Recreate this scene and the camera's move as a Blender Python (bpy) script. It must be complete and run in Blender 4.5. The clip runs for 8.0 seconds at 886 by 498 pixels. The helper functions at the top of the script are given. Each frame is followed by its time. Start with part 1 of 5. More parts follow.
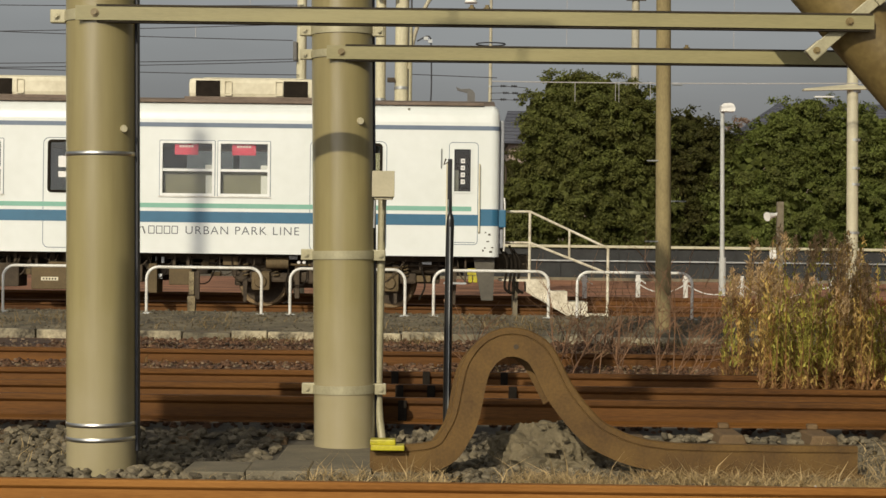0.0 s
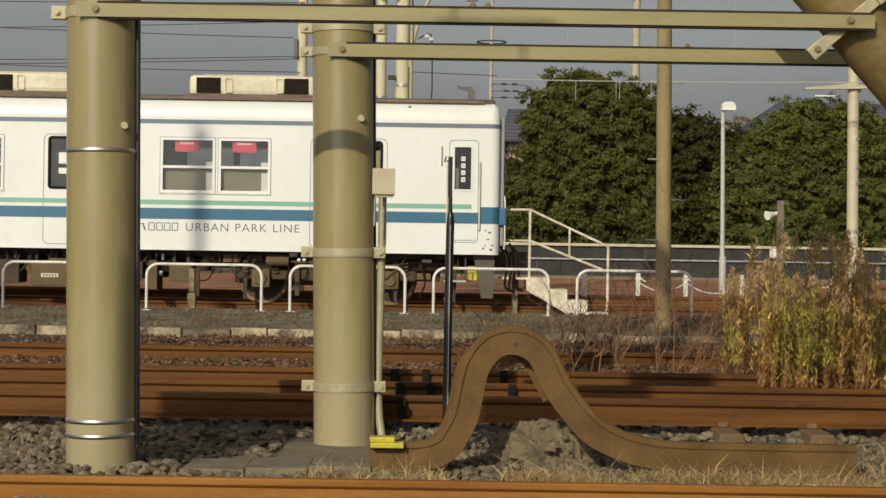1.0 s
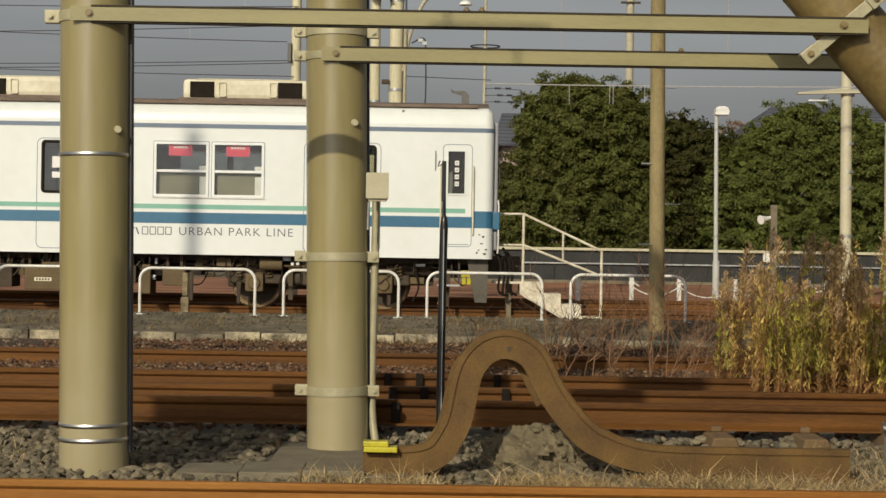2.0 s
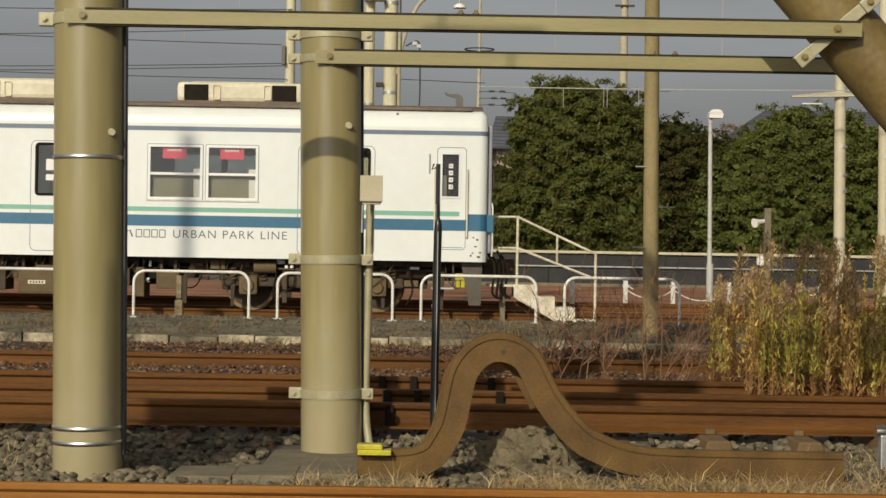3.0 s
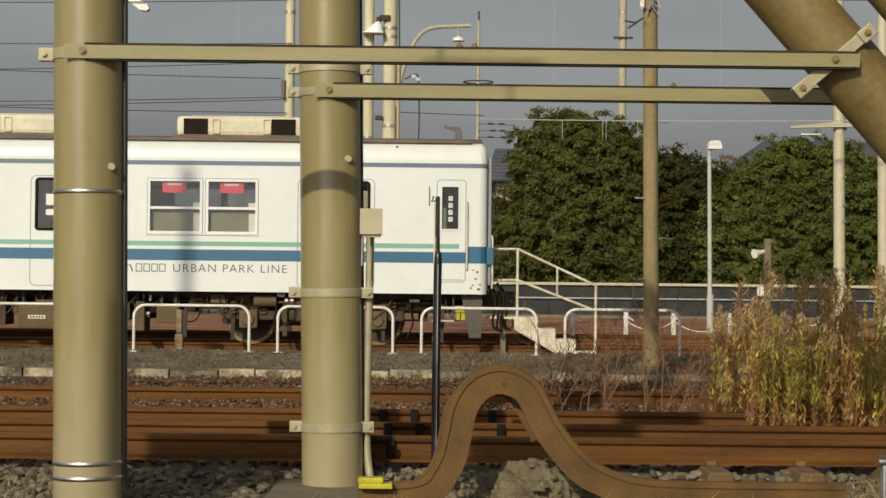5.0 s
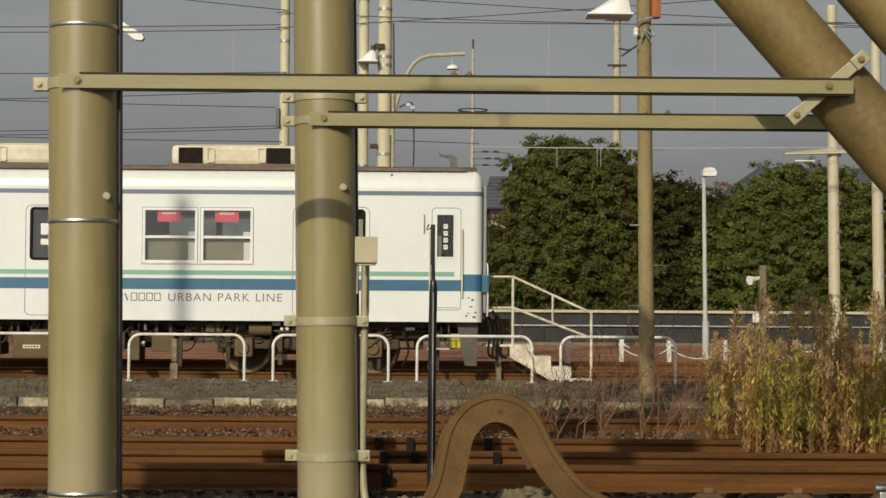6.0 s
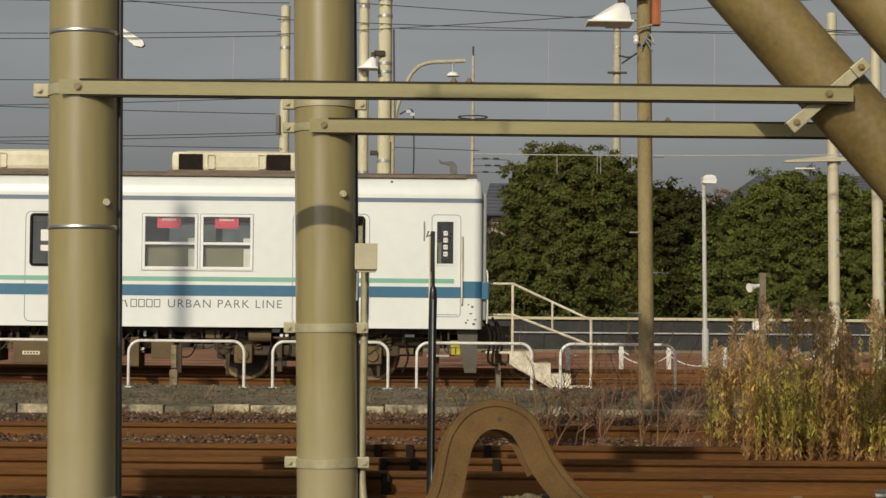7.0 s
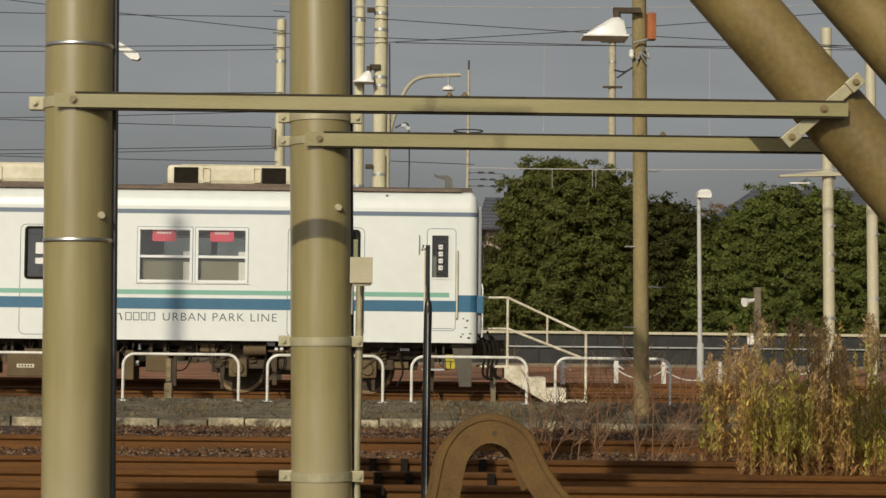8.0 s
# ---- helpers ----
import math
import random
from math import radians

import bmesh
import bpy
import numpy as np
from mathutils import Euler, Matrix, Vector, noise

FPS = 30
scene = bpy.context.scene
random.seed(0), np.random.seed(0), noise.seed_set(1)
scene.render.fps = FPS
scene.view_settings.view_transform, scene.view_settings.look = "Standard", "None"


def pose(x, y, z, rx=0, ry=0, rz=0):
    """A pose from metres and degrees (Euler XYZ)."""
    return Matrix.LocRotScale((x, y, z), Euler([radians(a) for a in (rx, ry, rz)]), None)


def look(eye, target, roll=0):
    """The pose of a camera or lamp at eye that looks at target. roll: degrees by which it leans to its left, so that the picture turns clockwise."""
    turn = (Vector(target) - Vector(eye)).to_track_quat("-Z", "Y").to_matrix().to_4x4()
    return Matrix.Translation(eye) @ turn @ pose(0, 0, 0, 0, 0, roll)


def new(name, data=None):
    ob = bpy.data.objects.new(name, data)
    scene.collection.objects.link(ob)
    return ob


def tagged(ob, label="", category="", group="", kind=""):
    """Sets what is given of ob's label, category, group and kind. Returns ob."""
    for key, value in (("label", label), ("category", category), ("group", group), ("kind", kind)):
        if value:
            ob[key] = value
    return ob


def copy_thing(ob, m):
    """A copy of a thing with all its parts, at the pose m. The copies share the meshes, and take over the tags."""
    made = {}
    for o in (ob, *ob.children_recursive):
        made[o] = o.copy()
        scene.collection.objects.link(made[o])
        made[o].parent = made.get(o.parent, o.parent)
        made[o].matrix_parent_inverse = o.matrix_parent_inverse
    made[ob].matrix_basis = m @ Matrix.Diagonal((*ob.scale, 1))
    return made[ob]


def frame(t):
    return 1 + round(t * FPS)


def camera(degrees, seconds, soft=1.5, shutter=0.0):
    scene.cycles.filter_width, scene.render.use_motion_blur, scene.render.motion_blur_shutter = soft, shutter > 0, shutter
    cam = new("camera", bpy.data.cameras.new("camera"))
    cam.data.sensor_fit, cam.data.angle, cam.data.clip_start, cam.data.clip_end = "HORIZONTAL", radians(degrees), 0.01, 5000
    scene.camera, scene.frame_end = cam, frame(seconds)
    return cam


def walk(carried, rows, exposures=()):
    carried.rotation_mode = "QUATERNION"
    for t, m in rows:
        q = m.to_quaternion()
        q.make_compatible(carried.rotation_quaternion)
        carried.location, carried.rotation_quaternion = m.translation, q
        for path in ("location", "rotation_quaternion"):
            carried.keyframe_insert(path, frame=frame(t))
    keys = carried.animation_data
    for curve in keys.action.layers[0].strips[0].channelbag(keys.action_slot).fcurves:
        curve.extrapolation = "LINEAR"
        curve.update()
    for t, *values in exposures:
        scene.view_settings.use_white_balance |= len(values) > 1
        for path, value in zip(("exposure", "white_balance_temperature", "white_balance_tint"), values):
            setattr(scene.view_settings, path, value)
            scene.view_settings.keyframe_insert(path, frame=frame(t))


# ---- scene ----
# ---------------------------------------------------------------- camera
EYE = 1.33
cam = camera(29.29, 8.0)
# seconds, pitch, roll, yaw: the camera turns on the spot
TURNS = [
    (0.0, -0.210, -0.699, 0.000), (0.5, -0.347, -0.894, 0.081), (1.0, -0.285, -0.891, 0.006),
    (1.5, -0.240, -0.947, -0.085), (1.7, -0.190, -0.940, -0.139), (2.8, -0.070, -0.930, -0.370), (3.0, -0.036, -0.953, -0.412), (3.5, 0.063, -1.058, -0.425),
    (4.0, 0.362, -0.926, -0.425), (4.5, 0.655, -0.828, -0.410), (4.7, 0.815, -0.740, -0.400), (5.8, 1.800, -0.400, -0.535), (6.0, 2.007, -0.380, -0.566),
    (6.5, 2.198, -0.541, -0.578), (7.0, 2.240, -0.486, -0.575), (7.5, 2.382, -0.536, -0.691),
    (8.0, 2.708, -0.603, -0.745),
]
walk(cam, [(t, pose(0, 0, EYE, 90 + p, r, w)) for t, p, r, w in TURNS],
     exposures=[(0.0, -0.19), (4.5, -0.20), (6.0, -0.28), (8.0, -0.33)])

# ---------------------------------------------------------------- light
SUN_EL, SUN_AZ = 25.65, 20.0          # degrees up; degrees to the left of straight behind the camera
world = bpy.data.worlds.new("sky")
scene.world = world
world.use_nodes = True
wn = world.node_tree
bg = wn.nodes["Background"]
sky = wn.nodes.new("ShaderNodeTexSky")
sky.sky_type = "NISHITA"
sky.sun_disc = False
sky.sun_elevation = radians(SUN_EL)
sky.sun_rotation = radians(180 + SUN_AZ)
sky.air_density, sky.dust_density, sky.ozone_density = 1.0, 3.0, 1.5
hsv = wn.nodes.new("ShaderNodeHueSaturation")
hsv.inputs["Saturation"].default_value = 0.13
hsv.inputs["Hue"].default_value = 0.455
wn.links.new(sky.outputs[0], hsv.inputs["Color"])
cloud_at, cloud = wn.nodes.new("ShaderNodeTexCoord"), wn.nodes.new("ShaderNodeTexNoise")
stretch = wn.nodes.new("ShaderNodeMapping")
stretch.inputs["Scale"].default_value = (2.0, 2.0, 9.0)
cloud.inputs["Scale"].default_value, cloud.inputs["Detail"].default_value = 2.2, 4
veil = wn.nodes.new("ShaderNodeMapRange")
veil.inputs["From Min"].default_value, veil.inputs["From Max"].default_value = 0.3, 0.7
veil.inputs["To Min"].default_value, veil.inputs["To Max"].default_value = 0.90, 1.08
thin = wn.nodes.new("ShaderNodeVectorMath")
thin.operation = "SCALE"
wn.links.new(cloud_at.outputs["Generated"], stretch.inputs[0])
wn.links.new(stretch.outputs[0], cloud.inputs["Vector"])
wn.links.new(cloud.outputs["Fac"], veil.inputs["Value"])
wn.links.new(hsv.outputs[0], thin.inputs[0])
side, tilt = wn.nodes.new("ShaderNodeSeparateXYZ"), wn.nodes.new("ShaderNodeMath")
tilt.operation = "MULTIPLY_ADD"
tilt.inputs[1].default_value = -0.3
wn.links.new(cloud_at.outputs["Generated"], side.inputs[0])
wn.links.new(side.outputs["X"], tilt.inputs[0])
wn.links.new(veil.outputs[0], tilt.inputs[2])
wn.links.new(tilt.outputs[0], thin.inputs["Scale"])
wn.links.new(thin.outputs[0], bg.inputs[0])
bg.inputs[1].default_value = 0.066

sun_data = bpy.data.lights.new("sun", "SUN")
sun_data.energy, sun_data.angle, sun_data.color = 3.25, radians(0.55), (1.0, 0.905, 0.71)
sun = new("sun", sun_data)
_a, _e = radians(SUN_AZ), radians(SUN_EL)
sun.matrix_world = look((-40 * math.sin(_a) * math.cos(_e), -40 * math.cos(_a) * math.cos(_e), 40 * math.sin(_e)), (0, 0, 0))


# ---------------------------------------------------------------- materials
def mat(name, base, rough=0.8, metal=0.0, vary=0.25, scale=6.0, fine=60.0, bump=0.0, second=None, streak=None, each=0.0, isle=0.0, spec=0.5):
    """A surface with blotches at one scale, grain at a finer one, and relief. second: a colour that shows in patches."""
    m = bpy.data.materials.new(name)
    m.use_nodes = True
    n, l = m.node_tree.nodes, m.node_tree.links
    b = n["Principled BSDF"]
    b.inputs["Roughness"].default_value, b.inputs["Metallic"].default_value = rough, metal
    b.inputs["Specular IOR Level"].default_value = spec
    co = n.new("ShaderNodeTexCoord")
    src = co.outputs["Object"]
    if streak:
        mp = n.new("ShaderNodeMapping")
        mp.inputs["Scale"].default_value = streak
        l.new(src, mp.inputs[0])
        src = mp.outputs[0]
    big, small = n.new("ShaderNodeTexNoise"), n.new("ShaderNodeTexNoise")
    big.inputs["Scale"].default_value, small.inputs["Scale"].default_value = scale, fine
    big.inputs["Detail"].default_value, small.inputs["Detail"].default_value = 5, 4
    for t in (big, small):
        l.new(src, t.inputs["Vector"])
    add = n.new("ShaderNodeMath")
    add.operation = "MULTIPLY_ADD"
    l.new(small.outputs["Fac"], add.inputs[0])
    add.inputs[1].default_value = 0.6
    l.new(big.outputs["Fac"], add.inputs[2])
    ramp = n.new("ShaderNodeValToRGB")
    lo = [c * (1 - vary) for c in (second or base)]
    hi = [min(1, c * (1 + vary)) for c in base]
    ramp.color_ramp.elements[0].position, ramp.color_ramp.elements[1].position = 0.55, 1.05
    ramp.color_ramp.elements[0].color, ramp.color_ramp.elements[1].color = (*lo, 1), (*hi, 1)
    l.new(add.outputs[0], ramp.inputs[0])
    out = ramp.outputs[0]
    if each or isle:
        if each:
            rnd = n.new("ShaderNodeObjectInfo").outputs["Random"]
        else:
            rnd = n.new("ShaderNodeNewGeometry").outputs["Random Per Island"]
        mr = n.new("ShaderNodeMapRange")
        mr.inputs["To Min"].default_value, mr.inputs["To Max"].default_value = 1 - (each or isle), 1 + (each or isle)
        l.new(rnd, mr.inputs["Value"])
        hs = n.new("ShaderNodeHueSaturation")
        l.new(out, hs.inputs["Color"])
        l.new(mr.outputs[0], hs.inputs["Value"])
        out = hs.outputs[0]
    l.new(out, b.inputs["Base Color"])
    if bump:
        bp = n.new("ShaderNodeBump")
        bp.inputs["Strength"].default_value, bp.inputs["Distance"].default_value = bump, 0.01
        l.new(add.outputs[0], bp.inputs["Height"])
        l.new(bp.outputs[0], b.inputs["Normal"])
    return m


def leaf_mat(name, base, isle=0.45, thin=0.25, second=None):
    m = mat(name, base, 0.65, vary=0.3, scale=1.1 if second else 2.0, fine=20.0, isle=isle, spec=0.28, second=second)
    n, l = m.node_tree.nodes, m.node_tree.links
    b, out = n["Principled BSDF"], n["Material Output"]
    tr, mix = n.new("ShaderNodeBsdfTranslucent"), n.new("ShaderNodeMixShader")
    l.new(b.inputs["Base Color"].links[0].from_socket, tr.inputs[0])
    mix.inputs[0].default_value = thin
    l.new(b.outputs[0], mix.inputs[1])
    l.new(tr.outputs[0], mix.inputs[2])
    l.new(mix.outputs[0], out.inputs[0])
    return m


def glass_mat(name, tint=(0.86, 0.88, 0.86)):
    m = bpy.data.materials.new(name)
    m.use_nodes = True
    n, l = m.node_tree.nodes, m.node_tree.links
    n.remove(n["Principled BSDF"])
    tr, gl, mix, fr = (n.new("ShaderNode" + k) for k in ("BsdfTransparent", "BsdfGlossy", "MixShader", "Fresnel"))
    tr.inputs[0].default_value = (*tint, 1)
    gl.inputs["Roughness"].default_value = 0.03
    fr.inputs[0].default_value = 1.5
    l.new(fr.outputs[0], mix.inputs[0])
    l.new(tr.outputs[0], mix.inputs[1])
    l.new(gl.outputs[0], mix.inputs[2])
    l.new(mix.outputs[0], n["Material Output"].inputs[0])
    return m


M_PILLAR = mat("beige_painted_steel", (0.300, 0.255, 0.116), 0.27, vary=0.08, scale=1.0, fine=7, bump=0.04, second=(0.278, 0.228, 0.100), streak=(2.8, 2.8, 0.3), spec=0.75)
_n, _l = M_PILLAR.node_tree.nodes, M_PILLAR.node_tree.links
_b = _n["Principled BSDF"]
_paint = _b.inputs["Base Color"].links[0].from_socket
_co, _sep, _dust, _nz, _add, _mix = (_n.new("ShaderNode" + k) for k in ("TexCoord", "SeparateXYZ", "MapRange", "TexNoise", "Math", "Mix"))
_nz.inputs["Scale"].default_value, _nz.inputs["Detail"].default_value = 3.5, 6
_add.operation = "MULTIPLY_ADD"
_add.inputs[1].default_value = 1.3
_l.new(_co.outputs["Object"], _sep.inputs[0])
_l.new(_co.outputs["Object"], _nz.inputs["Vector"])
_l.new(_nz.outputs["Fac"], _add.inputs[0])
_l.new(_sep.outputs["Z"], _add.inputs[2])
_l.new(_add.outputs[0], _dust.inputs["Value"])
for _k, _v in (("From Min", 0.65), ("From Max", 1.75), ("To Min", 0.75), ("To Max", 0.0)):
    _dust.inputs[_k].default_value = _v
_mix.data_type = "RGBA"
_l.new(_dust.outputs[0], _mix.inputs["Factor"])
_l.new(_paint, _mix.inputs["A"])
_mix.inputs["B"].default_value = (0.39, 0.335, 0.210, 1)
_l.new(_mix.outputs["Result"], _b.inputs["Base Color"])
M_PIPE = mat("weathered_beige_steel", (0.225, 0.166, 0.062), 0.45, vary=0.17, scale=2.2, fine=26, bump=0.12, second=(0.178, 0.124, 0.044))
M_ANGLE = mat("beige_angle_steel", (0.275, 0.242, 0.108), 0.5, vary=0.14, scale=3, fine=40, bump=0.05, streak=(0.4, 3, 3))
M_CLAMP = mat("pale_beige_clamp", (0.38, 0.345, 0.215), 0.45, metal=0.1, vary=0.15, scale=9, fine=70)
M_STRAP = mat("stainless_strap", (0.72, 0.70, 0.64), 0.28, metal=1.0, vary=0.1, scale=10, fine=80)
M_GALV = mat("galvanised_steel", (0.40, 0.41, 0.40), 0.45, metal=0.6, vary=0.2, scale=8, fine=60)
M_RUST = mat("rusty_rail", (0.128, 0.053, 0.0105), 0.72, vary=0.28, scale=2.5, fine=50, bump=0.15, second=(0.070, 0.028, 0.007), streak=(0.25, 4, 4), spec=0.25)
M_RUST_NEAR = mat("orange_rusted_rail", (0.305, 0.137, 0.032), 0.7, vary=0.15, scale=2.5, fine=60, bump=0.15, second=(0.24, 0.094, 0.017), streak=(0.25, 4, 4), spec=0.2)
M_BENT = mat("old_brown_rail", (0.134, 0.076, 0.021), 0.7, vary=0.13, scale=5, fine=60, bump=0.2, second=(0.095, 0.052, 0.017), spec=0.3)
M_BALLAST = mat("grey_ballast", (0.142, 0.118, 0.076), 0.9, vary=0.4, scale=8, fine=40, bump=0.3, isle=0.4)
M_BALLAST_RUST = mat("rust_stained_ballast", (0.125, 0.066, 0.034), 0.95, vary=0.35, scale=6, fine=40, bump=0.3, isle=0.28, second=(0.085, 0.040, 0.019))
M_FARBED = mat("red_brown_trackbed", (0.34, 0.150, 0.074), 0.95, vary=0.4, scale=1.2, fine=10, bump=0.6, second=(0.11, 0.056, 0.032), streak=(0.3, 1, 1))
M_PALE = mat("pale_stones", (0.19, 0.135, 0.085), 0.95, vary=0.3, scale=3, fine=30, bump=0.2, isle=0.45)
M_VERGE = mat("verge_stones", (0.135, 0.112, 0.070), 0.95, vary=0.4, scale=3, fine=30, bump=0.3, isle=0.3, second=(0.07, 0.055, 0.035))
M_GROUND = mat("stony_grey_ground", (0.12, 0.105, 0.078), 0.95, vary=0.35, scale=1.5, fine=25, bump=0.6, second=(0.075, 0.06, 0.042))
M_GROUND_RUST = mat("rust_brown_ground", (0.105, 0.055, 0.029), 0.95, vary=0.4, scale=1.8, fine=18, bump=0.7, second=(0.058, 0.030, 0.017), streak=(0.4, 1, 1))
M_TERRACE = mat("weathered_gravel_verge", (0.150, 0.123, 0.075), 0.95, vary=0.45, scale=2.5, fine=14, bump=0.8, second=(0.066, 0.054, 0.036))
M_KERB = mat("pale_old_concrete", (0.29, 0.25, 0.165), 0.9, vary=0.4, scale=4.2, fine=24, bump=0.4, second=(0.07, 0.056, 0.038), each=0.55)
M_CONCRETE = mat("grey_concrete", (0.175, 0.148, 0.098), 0.9, vary=0.25, scale=5, fine=60, bump=0.3)
M_SLEEPER = mat("rust_dusted_concrete", (0.155, 0.098, 0.046), 0.9, vary=0.25, scale=5, fine=50, bump=0.3)
M_WHITE = mat("white_car_paint", (0.76, 0.785, 0.75), 0.35, vary=0.025, scale=0.8, fine=5, second=(0.735, 0.76, 0.715))
M_GREEN = mat("sea_green_paint", (0.20, 0.43, 0.33), 0.4, vary=0.06, scale=1, fine=8)
M_BLUE = mat("deep_blue_paint", (0.035, 0.135, 0.23), 0.4, vary=0.08, scale=1, fine=8)
M_NAVY = mat("slate_blue_paint", (0.13, 0.17, 0.23), 0.45, vary=0.08, scale=1, fine=8)
M_ENDGREY = mat("pale_slate_paint", (0.30, 0.31, 0.33), 0.45, vary=0.08, scale=1, fine=8)
M_LETTER = mat("dark_grey_letters", (0.10, 0.11, 0.12), 0.5, vary=0.05)
M_ROOF = mat("brown_grey_car_roof", (0.16, 0.12, 0.09), 0.85, vary=0.25, scale=2, fine=15)
M_CREAM = mat("cream_roof_unit", (0.69, 0.64, 0.48), 0.55, vary=0.06, scale=1.2, fine=9, second=(0.56, 0.50, 0.34))
M_LUMP = mat("brown_grey_rubble", (0.150, 0.122, 0.072), 0.95, vary=0.35, scale=7, fine=40, bump=0.5)
M_SKIRT = mat("grey_brown_plate", (0.088, 0.078, 0.058), 0.7, vary=0.2, scale=3, fine=25)
M_ALU = mat("white_sash", (0.78, 0.79, 0.76), 0.4, vary=0.05)
M_EDGE = mat("dark_edge_and_shade", (0.035, 0.026, 0.014), 0.85, vary=0.3, scale=3, fine=30)
M_TAN = mat("worn_tan_paint", (0.34, 0.275, 0.15), 0.8, vary=0.3, scale=8, fine=50, second=(0.16, 0.11, 0.06))
M_CABINET = mat("grey_cabinet_paint", (0.11, 0.105, 0.095), 0.6, vary=0.15, scale=3, fine=25)
M_DARK = mat("dark_grille", (0.02, 0.016, 0.012), 0.85, vary=0.3, scale=10, fine=80, spec=0.08)
M_UNDER = mat("brown_dusty_underframe", (0.060, 0.043, 0.026), 0.85, vary=0.4, scale=4, fine=30, bump=0.3)
M_UNDERBOX = mat("dusty_equipment_case", (0.115, 0.080, 0.036), 0.8, vary=0.25, scale=3, fine=30, bump=0.1)
M_TYRE = mat("worn_wheel_steel", (0.20, 0.135, 0.065), 0.55, metal=0.3, vary=0.3, scale=6, fine=40)
M_GLASS = glass_mat("window_glass")
M_SEATWALL = mat("grey_cabin_lining", (0.19, 0.185, 0.145), 0.7, vary=0.12, scale=2, fine=12)
M_SEATBACK = mat("olive_grey_cloth", (0.24, 0.225, 0.155), 0.9, vary=0.15, scale=5, fine=40)
M_RED = mat("pink_red_notice", (0.72, 0.045, 0.10), 0.5, vary=0.08)
M_PAPER = mat("white_print", (0.8, 0.78, 0.74), 0.6, vary=0.05)
M_WPIPE = mat("white_painted_pipe", (0.74, 0.73, 0.68), 0.4, vary=0.12, scale=5, fine=50, second=(0.6, 0.56, 0.48))
M_STAIR = mat("yellowed_white_steel", (0.68, 0.63, 0.50), 0.6, vary=0.2, scale=4, fine=30, second=(0.5, 0.42, 0.28))
M_POLE = mat("cream_concrete_pole", (0.58, 0.54, 0.37), 0.7, vary=0.14, scale=2, fine=30, second=(0.5, 0.44, 0.28), streak=(3, 3, 0.4))
M_POLE_BR = mat("brown_concrete_pole", (0.285, 0.228, 0.105), 0.85, vary=0.1, scale=2.5, fine=24, bump=0.1, second=(0.215, 0.165, 0.078), streak=(2, 2, 0.8))
M_POLE_W = mat("pale_steel_pole", (0.50, 0.465, 0.325), 0.5, vary=0.1, scale=3, fine=30)
M_POLE_FAR = mat("far_grey_pole", (0.42, 0.38, 0.27), 0.8, vary=0.15)
M_LAMPPOST = mat("pale_grey_lamp_post", (0.46, 0.47, 0.44), 0.5, vary=0.08, scale=3, fine=30)
M_LAMPW = mat("white_enamel_shade", (0.80, 0.79, 0.74), 0.35, vary=0.04)
M_BLACK = mat("black_plastic_tube", (0.012, 0.012, 0.012), 0.3, vary=0.2)
M_DUCT = mat("dark_cable_duct", (0.035, 0.037, 0.045), 0.6, vary=0.2, scale=3, fine=20)
M_YELLOW = mat("yellow_plastic", (0.46, 0.41, 0.015), 0.45, vary=0.2, second=(0.4, 0.33, 0.02))
M_BOXP = mat("beige_plastic_box", (0.46, 0.41, 0.27), 0.5, vary=0.08)
M_WIRE = mat("dark_wire", (0.045, 0.045, 0.05), 0.6, vary=0.1)
M_WIRE_P = mat("pale_wire", (0.42, 0.40, 0.38), 0.5, vary=0.1)
M_RUSTRED = mat("red_oxide_steel", (0.33, 0.105, 0.035), 0.7, vary=0.25, scale=6)
M_FENCE = mat("charcoal_fence_panel", (0.024, 0.025, 0.024), 0.75, vary=0.3, scale=2, fine=10)
M_TILE = mat("slate_roof_tile", (0.072, 0.076, 0.096), 0.7, vary=0.2, scale=1, fine=8, streak=(1, 6, 6))
M_HOUSE = mat("pinkish_house_wall", (0.36, 0.28, 0.23), 0.85, vary=0.1, scale=0.6, fine=5)
M_BARK = mat("dark_bark", (0.08, 0.06, 0.04), 0.9, vary=0.3, bump=0.3)
M_LEAF = leaf_mat("evergreen_leaf", (0.118, 0.134, 0.032), 0.4, 0.5, (0.155, 0.150, 0.038))
M_LEAF_Y = leaf_mat("yellow_green_leaf", (0.128, 0.156, 0.034), 0.4, 0.5, (0.160, 0.165, 0.042))
M_AUTUMN = leaf_mat("dull_autumn_leaf", (0.27, 0.175, 0.115), 0.3, 0.4)
M_LEAF_D = leaf_mat("dark_evergreen_leaf", (0.060, 0.066, 0.015), 0.35, 0.5, (0.095, 0.080, 0.020))
M_STRAW = leaf_mat("dry_straw", (0.45, 0.33, 0.165), 0.4)
M_WEED = leaf_mat("yellow_green_weed", (0.45, 0.41, 0.085), 0.4, 0.45)
M_WEED_BR = leaf_mat("brown_dry_weed", (0.56, 0.39, 0.12), 0.35, 0.4)
M_WEED_RED = leaf_mat("dead_red_brown_weed", (0.36, 0.20, 0.085), 0.4, 0.45)
M_PLUME = leaf_mat("tan_seed_plume", (0.52, 0.37, 0.20), 0.3, 0.45)
M_VWEED = leaf_mat("dull_brown_weed", (0.22, 0.155, 0.07), 0.45)
M_TWIG = mat("reddish_twig", (0.205, 0.112, 0.060), 0.85, vary=0.3, isle=0.3)


# ---------------------------------------------------------------- builders
def origin(ob):
    v = Vector((0, 0, 0))
    while ob is not None:
        v += ob.location
        ob = ob.parent
    return v


